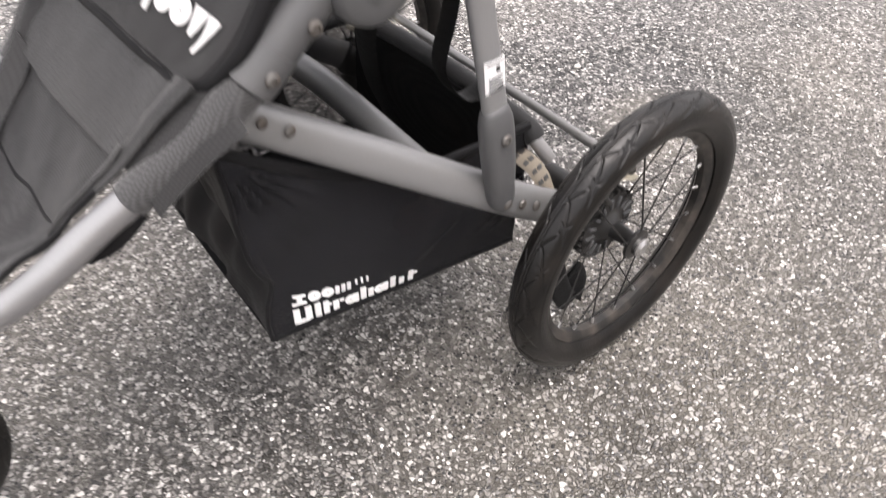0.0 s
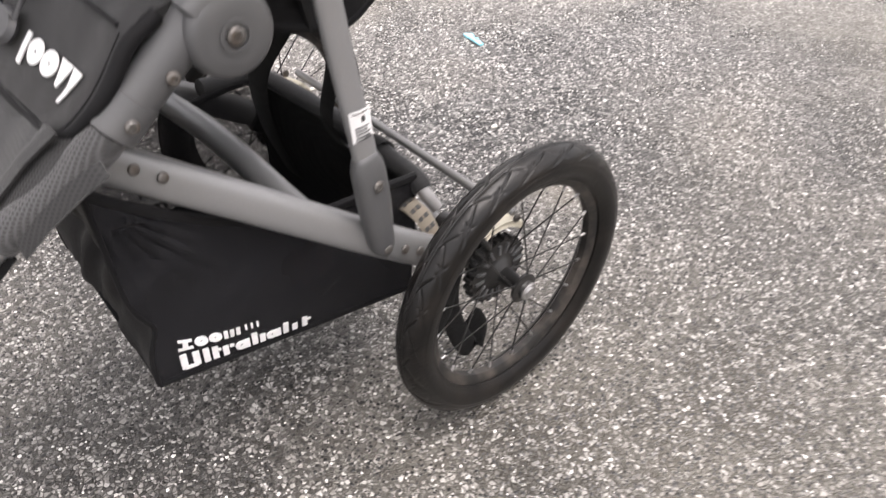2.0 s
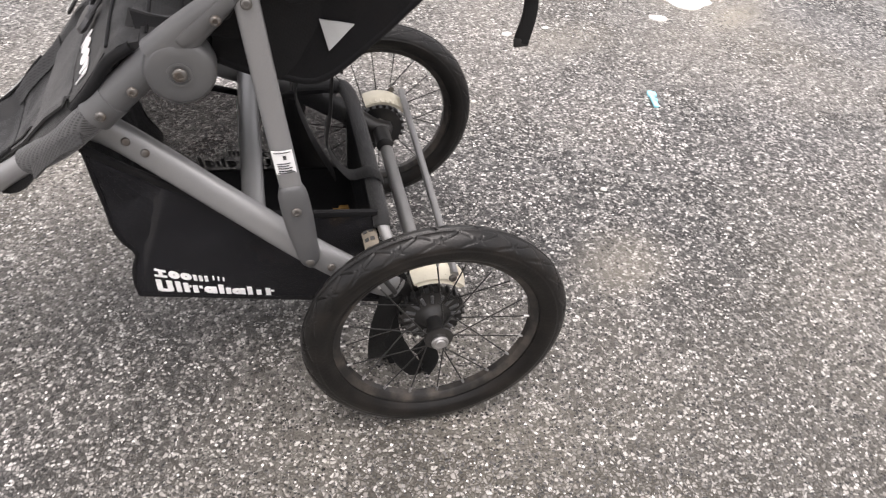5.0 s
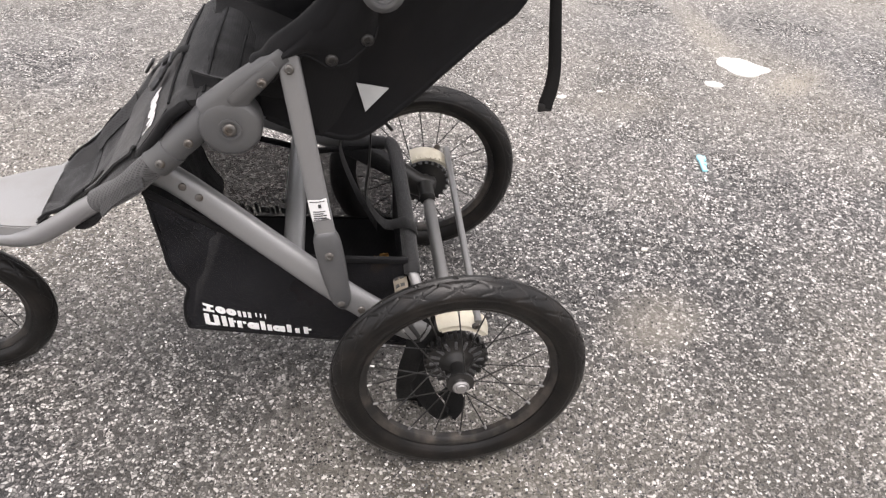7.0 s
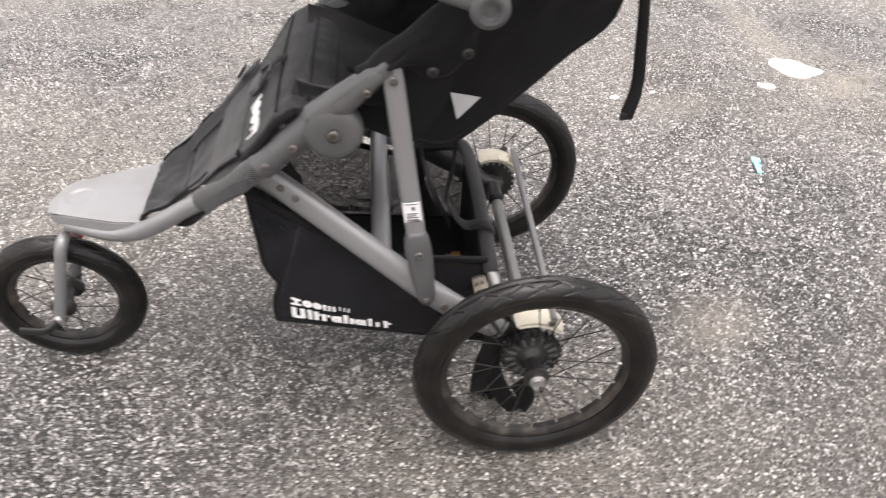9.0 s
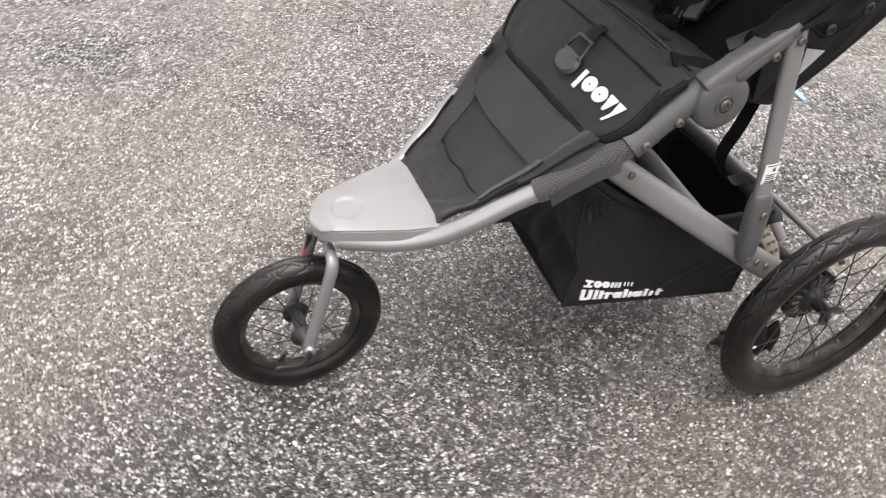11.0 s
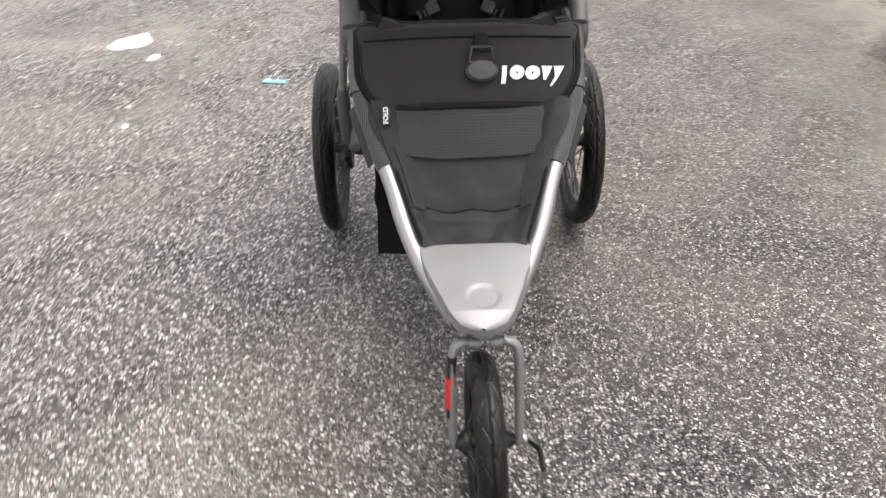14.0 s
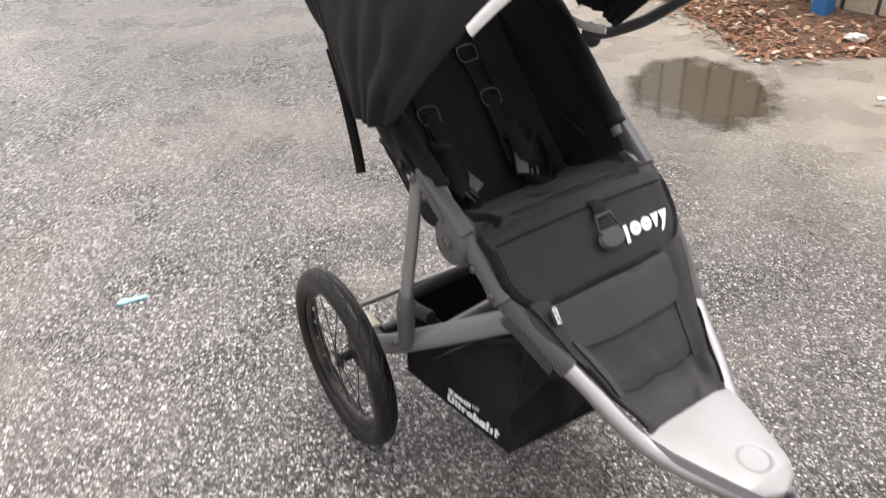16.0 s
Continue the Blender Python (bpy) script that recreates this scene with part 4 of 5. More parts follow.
def band_at(u, v, out=0.0):
    """The stitched band that joins the flap to the seat pan, from the flap (0) back over the pan (1)."""
    a = 2 * v - 1
    p = V(-0.303 + 0.050 * u, a * (0.181 - 0.020 * u), 0.631 - 0.020 * u - 0.010 * u * u + 0.012 * abs(a) ** 8 * u)
    k = wrinkle(p, 0.003, 24, 15) + 0.003 * math.sin(math.pi * u) + out
    return (p.x - 0.3 * k, p.y, p.z + k - 0.006 * a * a * (1 - u))


part("flap_band", sheet(band_at, 10, 48, 0.006), PAD, stroller, "stitched band across the seat front")
for u in (0.16, 0.80):
    part("band_seam", sweep([band_at(u, v, 0.0035) for v in (0.03, 0.2, 0.4, 0.6, 0.8, 0.97)], 0.0022, 0.0014, (1, 0, 0), 8, 4), CLOTH, stroller)
part("seat_pan", sheet(pan_at, 30, 40, 0.02), PAD, stroller, "padded charcoal seat")


def gusset_at(u, v, s):
    """Cloth that closes the side between the seat pan and the frame rail."""
    a = V(*pan_at(0.02 + 0.75 * u, 0.5 + 0.49 * s)) + V(0, 0, 0.008)
    b = V(-0.300, s * 0.188, 0.604).lerp(V(-0.165, s * 0.196, 0.712), u)
    p = a.lerp(b, v)
    return (p.x, p.y, p.z - 0.012 * math.sin(math.pi * v) + wrinkle(p, 0.004, 20, 80 + s))


both(lambda s: part("seat_gusset", sheet(lambda u, v: gusset_at(u, v, s), 24, 14, 0.004), CLOTH, stroller))


def back_at(u, v):
    a = 2 * v - 1
    x, z = -0.121 + 0.33 * u, 0.527 + 0.33 * u
    curl = 0.045 * abs(a) ** 3
    p = V(x - curl * 0.75, a * (0.142 + 0.006 * u), z + curl * 0.66)
    k = wrinkle(p, 0.004, 10, 21)
    return (p.x - 0.7 * k, p.y, p.z + 0.7 * k)


part("seat_back", sheet(back_at, 36, 40, 0.018), INNER, stroller, "reclined black seat back")
side_low = table_of([(0, -0.235, 0.150, 0.585), (0.12, -0.19, 0.150, 0.560), (0.28, -0.125, 0.150, 0.540), (0.36, -0.095, 0.150, 0.548), (0.48, -0.04, 0.150, 0.588), (0.72, 0.055, 0.150, 0.668), (0.88, 0.116, 0.152, 0.720), (1, 0.124, 0.156, 0.800)])
side_top = table_of([(0, -0.215, 0.190, 0.664), (0.12, -0.19, 0.203, 0.700), (0.3, -0.13, 0.210, 0.748), (0.5, -0.05, 0.220, 0.806), (0.75, 0.06, 0.230, 0.885), (1, 0.19, 0.235, 0.975)])


def side_at(u, v, s, out=0.0):
    a, b = V(*side_low(u)), V(*side_top(u))
    p = a.lerp(b, v)
    p.y = a.y + (b.y - a.y) * v ** 2.2
    k = (wrinkle(p, 0.005, 9, 31 + s) + wrinkle(V(p.x - p.z, 0, (p.x + p.z) * 0.3), 0.004, 30, 5)) * math.sin(math.pi * min(1, v * 1.1 + 0.05)) * min(1.0, abs(u - 0.35) * 5 + 0.25) + out
    k += 0.0045 * math.exp(-(((u - 0.62) - 0.25 * (v - 0.4)) / 0.045) ** 2) * math.sin(math.pi * v) - 0.004 * math.exp(-(((u - 0.74) - 0.30 * (v - 0.4)) / 0.05) ** 2) * math.sin(math.pi * v)
    return (p.x, s * (p.y + k), p.z)


for s in (-1, 1):
    part("seat_side", sheet(lambda u, v: side_at(u, v, s), 48, 24, 0.005), CLOTH, stroller, "black fabric seat side")
    part("side_hem", sweep([side_at(u, 0.0, s) for u in (0.02, 0.12, 0.2, 0.28, 0.36, 0.48, 0.6, 0.72, 0.86, 1)], 0.004, 0.0055, (0, 1, 0), 10, 4), CLOTH, stroller)
    # inner lining from the top rail to the seat back
    lining = lambda u, v: V(*side_at(0.03 + 0.9 * u, 0.95, s)).lerp(V(-0.16 + 0.34 * u, s * 0.150, 0.545 + 0.335 * u), v) + V(0, 0, 0.012 * math.sin(v * 3.1))
    part("side_lining", sheet(lining, 26, 10, 0.006), INNER, stroller)
    cover = [(-0.222, 0.203, 0.676), (-0.196, 0.207, 0.697), (-0.13, 0.214, 0.748), (-0.05, 0.224, 0.806), (0.05, 0.232, 0.879), (0.16, 0.238, 0.957)]
    part("rail_wrap", sweep([rail(s, x, y, z) for x, y, z in cover], lambda u: 0.0195 + 0.0012 * math.sin(u * 40), lambda u: 0.0190 + 0.0015 * math.sin(u * 31 + 1), n=20, steps=8, cap=0.003), CLOTH, stroller, "black cloth sleeve over the upper rail")
    low = table_of([(0, -0.186, 0.683), (0.22, -0.160, 0.682), (0.42, -0.137, 0.664), (0.60, -0.112, 0.668), (0.85, -0.079, 0.697), (1, -0.074, 0.712)])
    high = table_of([(0, -0.188, 0.690), (0.22, -0.165, 0.708), (0.42, -0.142, 0.726), (0.60, -0.120, 0.743), (0.85, -0.090, 0.765), (1, -0.074, 0.776)])
    def flapf(u, v, out=0.0):
        a, b = high(u), low(u)
        x, z = a + (b - a) * v
        y = 0.212 + 0.010 * u + 0.006 * math.sin(math.pi * min(1.0, v * 1.4)) - 0.012 * v + 0.0025 * math.sin(u * 9 + 2 * v) + out
        return (float(x), s * y, float(z))
    f = part("rail_flap", sheet(flapf, 32, 14, 0.003), CLOTH, stroller, "black flap snapped round the frame rail")
    part("flap_hem", sweep([flapf(k / 14, 0.93, 0.0022) for k in range(15)], 0.0012, 0.0016, (0, 1, 0), 6, 2), CLOTH, f)
    for u, v in ((0.47, 0.80), (0.80, 0.84)):
        button(flapf(u, v, 0.0015), (0, s, -0.15), 0.0078, 0.004, BLACK, f, "snap", True)
    tri = [V(-0.106, 0, 0.625), V(-0.065, 0, 0.612), V(-0.098, 0, 0.581)]
    near = [side_at(0.2 + 0.6 * a / 60, b / 60, s, 0.0065) for a in range(61) for b in range(61)]
    def on_side(u, v):
        q = tri[2].lerp(tri[0].lerp(tri[1], u), v)
        return (q.x, min(near, key=lambda c: (c[0] - q.x) ** 2 + (c[2] - q.z) ** 2)[1], q.z)
    bm = sheet(lambda u, v: on_side(u, max(v, 0.01)), 6, 6, 0.0012)
    part("reflective_patch", bm, REFLECT, stroller, "grey reflective triangle")

# --- canopy, half folded ---
def canopy_at(u, v):
    """u over the bow from the stroller's left to its right, v from the front hem to the rear hem."""
    a = math.pi * u
    y = -0.242 * math.copysign(abs(math.cos(a)) ** 0.55, math.cos(a))
    r = math.sin(a)
    front = V(-0.135 - 0.33 * r ** 0.75, y, 0.764 + 0.36 * r ** 0.8)
    if u > 0.5:
        front.x -= 0.045 * r + 0.040 * (1 - r) ** 3
        front.z += 0.012 * (1 - r) ** 3
    rear = V(-0.050 + 0.25 * r ** 0.8, y * 0.99, 0.755 + 0.33 * r ** 0.85)
    if u < 0.5:
        front.z += 0.045 * (1 - r)
        rear.z += 0.075 * (1 - r)
    p = front.lerp(rear, v)
    full = math.sin(math.pi * v)
    k = wrinkle(p, 0.016, 8, 41) * full + 0.010 * math.sin(v * 14 + 3 * r) * full
    p.z += 0.05 * full * r - (0.0 if u < 0.5 else 0.012) * full * (1 - r) ** 3
    return (p.x, p.y + math.copysign(k, y) * (1 - r) + 0.006 * math.copysign(full, y), p.z + k * r)


part("canopy", sheet(canopy_at, 72, 28, 0.005), CLOTH, stroller, "black fabric sun canopy, half folded back")
hem = [V(*canopy_at(k / 40, 0.0)) + V(-0.004, 0, 0.0) for k in range(5, 35)]
part("canopy_trim", sweep(hem, 0.008, 0.0035, (0.5, 0, 0.8), 8, 2), WHITE, stroller, "pale canopy hem")
part("canopy_rear_hem", sweep([canopy_at(k / 30, 1.0) for k in range(31)], 0.006, 0.006, (0, 0.2, 1), 8, 2), CLOTH, stroller)
button((-0.066, -0.2545, 0.774), (0, -1, 0), 0.024, 0.010, PLASTIC, stroller, "canopy_pivot", True)
part("pivot_ring", lathe([(0.0165, -0.2645), (0.0165, -0.2662), (0.0135, -0.2662), (0.0135, -0.2645)], 32, "y", (-0.066, 0, 0.774), closed=True), PLASTIC, stroller)
part("canopy_arm", sweep([(-0.068, -0.254, 0.775), (-0.12, -0.253, 0.795), (-0.20, -0.250, 0.838), (-0.30, -0.235, 0.910)], 0.0045, 0.010, n=12), PLASTIC, stroller, "grey plastic canopy arm")


# --- basket ---
rim_line = table_of([(0, -0.410, 0.156, 0.484), (0.10, -0.375, 0.150, 0.447), (0.3, -0.305, 0.146, 0.388), (0.6, -0.20, 0.157, 0.340), (0.85, -0.11, 0.168, 0.337), (1, -0.055, 0.172, 0.332)])


def basket_side(u, v, s, out=0.0):
    bottom = V(-0.410 + 0.352 * u, 0.146 + 0.008 * u, 0.216 - 0.082 * u) if s < 0 else V(-0.388 + 0.322 * u, 0.168 + 0.012 * u, 0.203 - 0.048 * u)
    top = V(*rim_line(u))
    p = bottom.lerp(top, v)
    k = 0.006 * math.sin(math.pi * u) * math.sin(math.pi * v) + (wrinkle(p, 0.005, 11, 50 + s) + wrinkle(V(p.x * 0.6 - p.z, 0, p.z * 0.3), 0.007, 24, 9)) * math.sin(math.pi * v) * (0.2 + v) + out
    away, turn = math.hypot(u * 1.5, 1 - v), math.atan2(1 - v, u * 1.5 + 1e-6)
    k += 0.0042 * math.sin(24 * turn) * math.exp(-(away / 0.42) ** 2) * min(1.0, away * 7)
    if u < 0.12:
        p.x += 0.016 * (1 - u / 0.12) * math.exp(-((v - 0.30) / 0.10) ** 2)
    return (p.x, s * (p.y + k), p.z)


panels = {}
for s in (-1, 1):
    panels[s] = part("basket_side", sheet(lambda u, v: basket_side(u, v, s), 84, 52, 0.003), MESH if s < 0 else THIN, stroller, "black mesh basket side with a white print")
    part("basket_hem", sweep([basket_side(u / 12, 0.0, s) for u in range(13)], 0.003, 0.004, n=8, steps=3), CLOTH, stroller)
    part("basket_edge", sweep([basket_side(0.0, v / 10, s) for v in range(11)], 0.003, 0.003, n=8, steps=3), CLOTH, stroller)
    part("basket_rim", sweep([basket_side(u / 12, 1.0, s) for u in range(13)], 0.005, 0.006, n=8, steps=3), CLOTH, stroller)


def basket_front(u, v):
    a, b = V(*basket_side(0.0, v, -1)), V(*basket_side(0.0, v, 1))
    p = a.lerp(b, u)
    k = 0.020 * math.sin(math.pi * u) * math.sin(math.pi * min(1, v * 1.05)) + (wrinkle(p, 0.008, 12, 61) + wrinkle(V(p.y * 2, p.z * 0.5, 0), 0.010, 14, 3)) * math.sin(math.pi * u)
    return (p.x + k, p.y, p.z + 0.028 * math.sin(math.pi * u) * (1 - v) ** 2)


part("basket_front", sheet(basket_front, 30, 26, 0.003), CLOTH, stroller, "creased black basket front")
part("basket_floor", sheet(lambda u, v: V(*basket_side(u, 0.0, -1)).lerp(V(*basket_side(u, 0.0, 1)), v) + V(0, 0, -0.006 * math.sin(3.1 * v)), 30, 16, 0.003), CLOTH, stroller)
part("basket_rear", sheet(lambda u, v: V(*basket_side(1.0, v, -1)).lerp(V(*basket_side(1.0, v, 1)), u) + V(0.012 * math.sin(3.1 * u) * math.sin(3.1 * v), 0, 0), 24, 16, 0.003), CLOTH, stroller)
part("basket_rear_bar", sweep([(-0.050, -0.180, 0.313), (-0.050, -0.155, 0.326), (-0.05, 0.0, 0.338), (-0.056, 0.155, 0.336), (-0.085, 0.176, 0.338), (-0.15, 0.172, 0.350)], 0.0125, 0.0125, (1, 0, 0), 14), PAD, stroller, "fabric-wrapped rear basket bar")
part("bar_end", sweep([(-0.050, -0.176, 0.314), (-0.042, -0.197, 0.289)], 0.0085, 0.0085, (1, 0, 0), 12, 2), ALLOY, stroller)


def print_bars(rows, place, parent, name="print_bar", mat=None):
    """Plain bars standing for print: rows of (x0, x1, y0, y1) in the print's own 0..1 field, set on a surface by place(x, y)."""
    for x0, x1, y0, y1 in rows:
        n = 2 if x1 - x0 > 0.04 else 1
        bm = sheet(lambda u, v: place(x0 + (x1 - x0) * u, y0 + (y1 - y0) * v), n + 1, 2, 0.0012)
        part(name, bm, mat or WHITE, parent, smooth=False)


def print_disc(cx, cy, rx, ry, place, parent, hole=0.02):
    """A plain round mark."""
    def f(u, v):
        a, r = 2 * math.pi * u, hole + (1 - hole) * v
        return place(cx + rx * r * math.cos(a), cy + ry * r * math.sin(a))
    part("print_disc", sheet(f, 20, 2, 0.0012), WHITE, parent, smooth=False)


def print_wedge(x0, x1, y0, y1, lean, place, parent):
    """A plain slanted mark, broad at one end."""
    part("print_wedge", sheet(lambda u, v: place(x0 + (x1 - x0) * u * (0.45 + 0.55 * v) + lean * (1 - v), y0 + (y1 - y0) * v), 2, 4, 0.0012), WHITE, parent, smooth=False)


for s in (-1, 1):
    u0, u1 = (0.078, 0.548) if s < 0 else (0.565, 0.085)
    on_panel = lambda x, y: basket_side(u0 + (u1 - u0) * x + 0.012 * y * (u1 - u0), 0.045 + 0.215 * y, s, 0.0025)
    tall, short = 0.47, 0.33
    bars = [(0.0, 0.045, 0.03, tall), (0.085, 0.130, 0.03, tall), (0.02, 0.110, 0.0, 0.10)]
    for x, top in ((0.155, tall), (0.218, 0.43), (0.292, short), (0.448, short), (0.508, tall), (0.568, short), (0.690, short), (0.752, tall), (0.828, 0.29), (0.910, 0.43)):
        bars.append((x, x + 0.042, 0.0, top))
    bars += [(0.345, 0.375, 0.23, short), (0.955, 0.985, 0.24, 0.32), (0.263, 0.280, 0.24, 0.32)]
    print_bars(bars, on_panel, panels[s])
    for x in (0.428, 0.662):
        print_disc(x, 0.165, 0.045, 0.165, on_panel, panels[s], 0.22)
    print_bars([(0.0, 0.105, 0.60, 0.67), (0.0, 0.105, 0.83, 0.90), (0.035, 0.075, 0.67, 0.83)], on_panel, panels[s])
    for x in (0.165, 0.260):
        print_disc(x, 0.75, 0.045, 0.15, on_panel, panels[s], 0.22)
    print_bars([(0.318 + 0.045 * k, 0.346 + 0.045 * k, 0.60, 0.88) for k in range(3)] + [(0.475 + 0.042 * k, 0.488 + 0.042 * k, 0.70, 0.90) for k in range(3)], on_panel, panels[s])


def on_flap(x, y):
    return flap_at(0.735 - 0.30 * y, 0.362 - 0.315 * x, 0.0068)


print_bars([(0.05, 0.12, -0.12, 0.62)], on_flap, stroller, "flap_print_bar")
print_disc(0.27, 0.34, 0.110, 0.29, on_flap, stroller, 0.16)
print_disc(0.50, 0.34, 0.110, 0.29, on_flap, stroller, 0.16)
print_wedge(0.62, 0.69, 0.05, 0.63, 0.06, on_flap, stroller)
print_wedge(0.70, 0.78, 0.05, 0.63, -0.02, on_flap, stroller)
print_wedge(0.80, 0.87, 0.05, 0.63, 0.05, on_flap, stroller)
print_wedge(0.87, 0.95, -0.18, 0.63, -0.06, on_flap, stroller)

# sticker on the strut
def sticker(u, v):
    t = 0.500 - 0.034 * v
    x0 = -0.1695 - 0.06 * (t - 0.48)
    y = 0.2260 + 0.0085
    return (x0 - 0.0122 + 0.0244 * u, -(y - 0.0022 * (2 * u - 1) ** 2 + 0.0022), t)


lab = part("strut_label", sheet(sticker, 6, 4, 0.0006), LABEL, stroller, "small white label with grey print on the strut")
print_bars([(0.15, 0.8, 0.83, 0.87), (0.15, 0.85, 0.72, 0.75), (0.15, 0.7, 0.62, 0.65), (0.15, 0.8, 0.52, 0.55), (0.5, 0.66, 0.2, 0.36), (0.1, 0.9, 0.06, 0.08), (0.1, 0.9, 0.93, 0.95)], lambda x, y: V(*sticker(x, y)) + V(0, -0.0007, 0), lab, mat=INK)

# fold tag
tagp = V(*apron_at(0.66, 0.862)) + V(-0.007, 0, 0.006)
ft = part("fold_tag", box((0.005, 0.015, 0.026), tagp + V(-0.006, 0, 0.006), 0.002, Matrix.Rotation(radians(40), 4, "Y")), BLACK, stroller, "black pull tag reading FOLD in white")
txt = bpy.data.curves.new("fold_text", "FONT")
txt.body, txt.size, txt.extrude = "FOLD", 0.0105, 0.0003
txt.offset = 0.0003
txt.align_x, txt.align_y = "CENTER", "CENTER"
to = new("fold_text", txt)
to.data.materials.append(WHITE)
to.parent = ft
normal = V(-0.77, 0, 0.64)
right = V(0.64, 0, 0.77)
m3 = Matrix((right, normal.cross(right), normal)).transposed().to_4x4()
to.matrix_basis = Matrix.Translation(tagp + V(-0.006, 0, 0.006) + normal * 0.0036) @ m3

# --- buckles and harness ---
def buckle(u, v, parent):
    p = V(*flap_at(u, v, 0.010))
    body = lathe([(0.0, 0.0), (0.020, 0.0), (0.022, 0.004), (0.018, 0.009), (0.0, 0.010)], 28, "z")
    bmesh.ops.scale(body, vec=(1.22, 0.86, 1.0), verts=body.verts)
    q = V(-0.72, 0, 0.69).to_track_quat("Z", "Y").to_matrix().to_4x4()
    body.transform(Matrix.Translation(p) @ q)
    b = part("buckle", body, BUCKLE, parent, "grey plastic harness buckle")
    ring = [V(*flap_at(u - 0.28, v + 0.045, 0.014)), V(*flap_at(u - 0.10, v + 0.055, 0.016)), V(*flap_at(u - 0.10, v - 0.055, 0.016)), V(*flap_at(u - 0.28, v - 0.045, 0.014)), V(*flap_at(u - 0.28, v + 0.045, 0.014))]
    part("buckle_frame", sweep(ring, 0.003, 0.003, (1, 0, 0), 8, 1), BUCKLE, b)
    strap = [flap_at(u - 0.24, v, 0.012), flap_at(0.18, v, 0.008), pan_at(0.1, v)[:2] + (0.612,), pan_at(0.35, v)[:2] + (0.600,), (-0.16, 0.01, 0.552)]
    part("crotch_strap", sweep(strap, 0.012, 0.0016, (0, 1, 0), 8, 5), WEB, b)


buckle(0.62, 0.44, stroller)
for s in (-1, 1):
    line = [(-0.100, s * 0.055, 0.578), (-0.055, s * 0.062, 0.612), (0.008, s * 0.070, 0.665), (0.075, s * 0.06, 0.735), (0.145, s * 0.05, 0.80)]
    line = [(x - 0.006, y, z + 0.006) for x, y, z in line]
    h = part("shoulder_strap", sweep(line, 0.0135, 0.002, (0, 1, 0), 8, 5), WEB, stroller, "black shoulder strap of the harness")
    for x, y, z in ((0.000, 0.070, 0.671), (0.066, 0.062, 0.738)):
        ring = [(x - 0.010, s * y - 0.018, z - 0.009), (x + 0.010, s * y - 0.018, z + 0.011), (x + 0.010, s * y + 0.018, z + 0.011), (x - 0.010, s * y + 0.018, z - 0.009), (x - 0.010, s * y - 0.018, z - 0.009)]
        part("strap_slider", sweep([(a - 0.006, b, c + 0.005) for a, b, c in ring], 0.0017, 0.0017, (0.6, 0.2, 0.8), 8, 3), PLASTIC, h, "grey strap slider")
    part("strap_pad", sweep([(x - 0.004, y, z + 0.004) for x, y, z in line[1:3]], 0.017, 0.005, (0, 1, 0), 12, 5, power=3, cap=0.004), INNER, h)
    part("strap_buckle", box((0.056, 0.026, 0.010), (-0.112, s * 0.060, 0.590), 0.003, Matrix.Rotation(radians(-35), 4, "Y") @ Matrix.Rotation(radians(24 * s), 4, "Z")), PLASTIC, h, "grey strap buckle")
    for t in (-0.006, 0.006):
        part("buckle_prong", box((0.030, 0.005, 0.006), (-0.142, s * (0.060 + 0.010) + t, 0.572), 0.002, Matrix.Rotation(radians(-35), 4, "Y") @ Matrix.Rotation(radians(24 * s), 4, "Z")), PLASTIC, h)
    for grow, lift in ((1.0, 0.0), (0.72, 0.022)):
        loop = [(-0.13, 0.06, 0.560), (-0.10, 0.06 + 0.05 * grow, 0.598 + lift), (-0.09, 0.06 + 0.075 * grow, 0.588 + lift), (-0.13, 0.06 + 0.07 * grow, 0.563 + lift), (-0.17, 0.06 + 0.035 * grow, 0.561), (-0.15, 0.055, 0.570)]
        part("waist_strap", sweep([(x, s * y, z) for x, y, z in loop], 0.011, 0.0018, (0.2, 0, 1), 8, 5), WEB, h)
for s in (-1, 1):
    def pad(u, v):
        p = V(-0.135 + 0.085 * u, s * (0.082 + 0.050 * (v - 0.5)), 0.566 + 0.075 * u + 0.026 * math.sin(math.pi * v) * math.sin(math.pi * u))
        k = wrinkle(p, 0.014, 26, 70 + s)
        return (p.x, p.y, p.z + k)
    part("harness_pad", sheet(pad, 16, 12, 0.006), WEB, stroller, "crumpled black harness pad")
    seam = [V(*back_at(u, 0.5 + 0.30 * s)) + V(-0.009, 0, 0.009) for u in (0.08, 0.3, 0.5, 0.7, 0.95)]
    part("seat_back_seam", sweep(seam, 0.0035, 0.003, (0, 1, 0), 8, 4), CLOTH, stroller)
    gusset = [V(*side_at(u, 0.55, s)) + V(0, -s * 0.012, 0) for u in (0.15, 0.35, 0.55, 0.8)]
    part("side_seam", sweep(gusset, 0.003, 0.004, (0, 0, 1), 8, 4), CLOTH, stroller)
part("seat_strap", sweep([(-0.09, -0.10, 0.545), (-0.10, -0.09, 0.46), (-0.11, -0.08, 0.39), (-0.085, -0.09, 0.345), (-0.052, -0.10, 0.352), (-0.036, -0.10, 0.334), (-0.05, -0.10, 0.318)], 0.013, 0.0016, (0, 1, 0), 8, 5), WEB, stroller, "black webbing strap from seat to basket bar")
part("basket_strap", sweep([(-0.125, -0.06, 0.53), (-0.145, 0.0, 0.44), (-0.13, 0.03, 0.34), (-0.10, 0.04, 0.25)], 0.020, 0.002, (0, 1, 0), 8, 5), WEB, stroller)
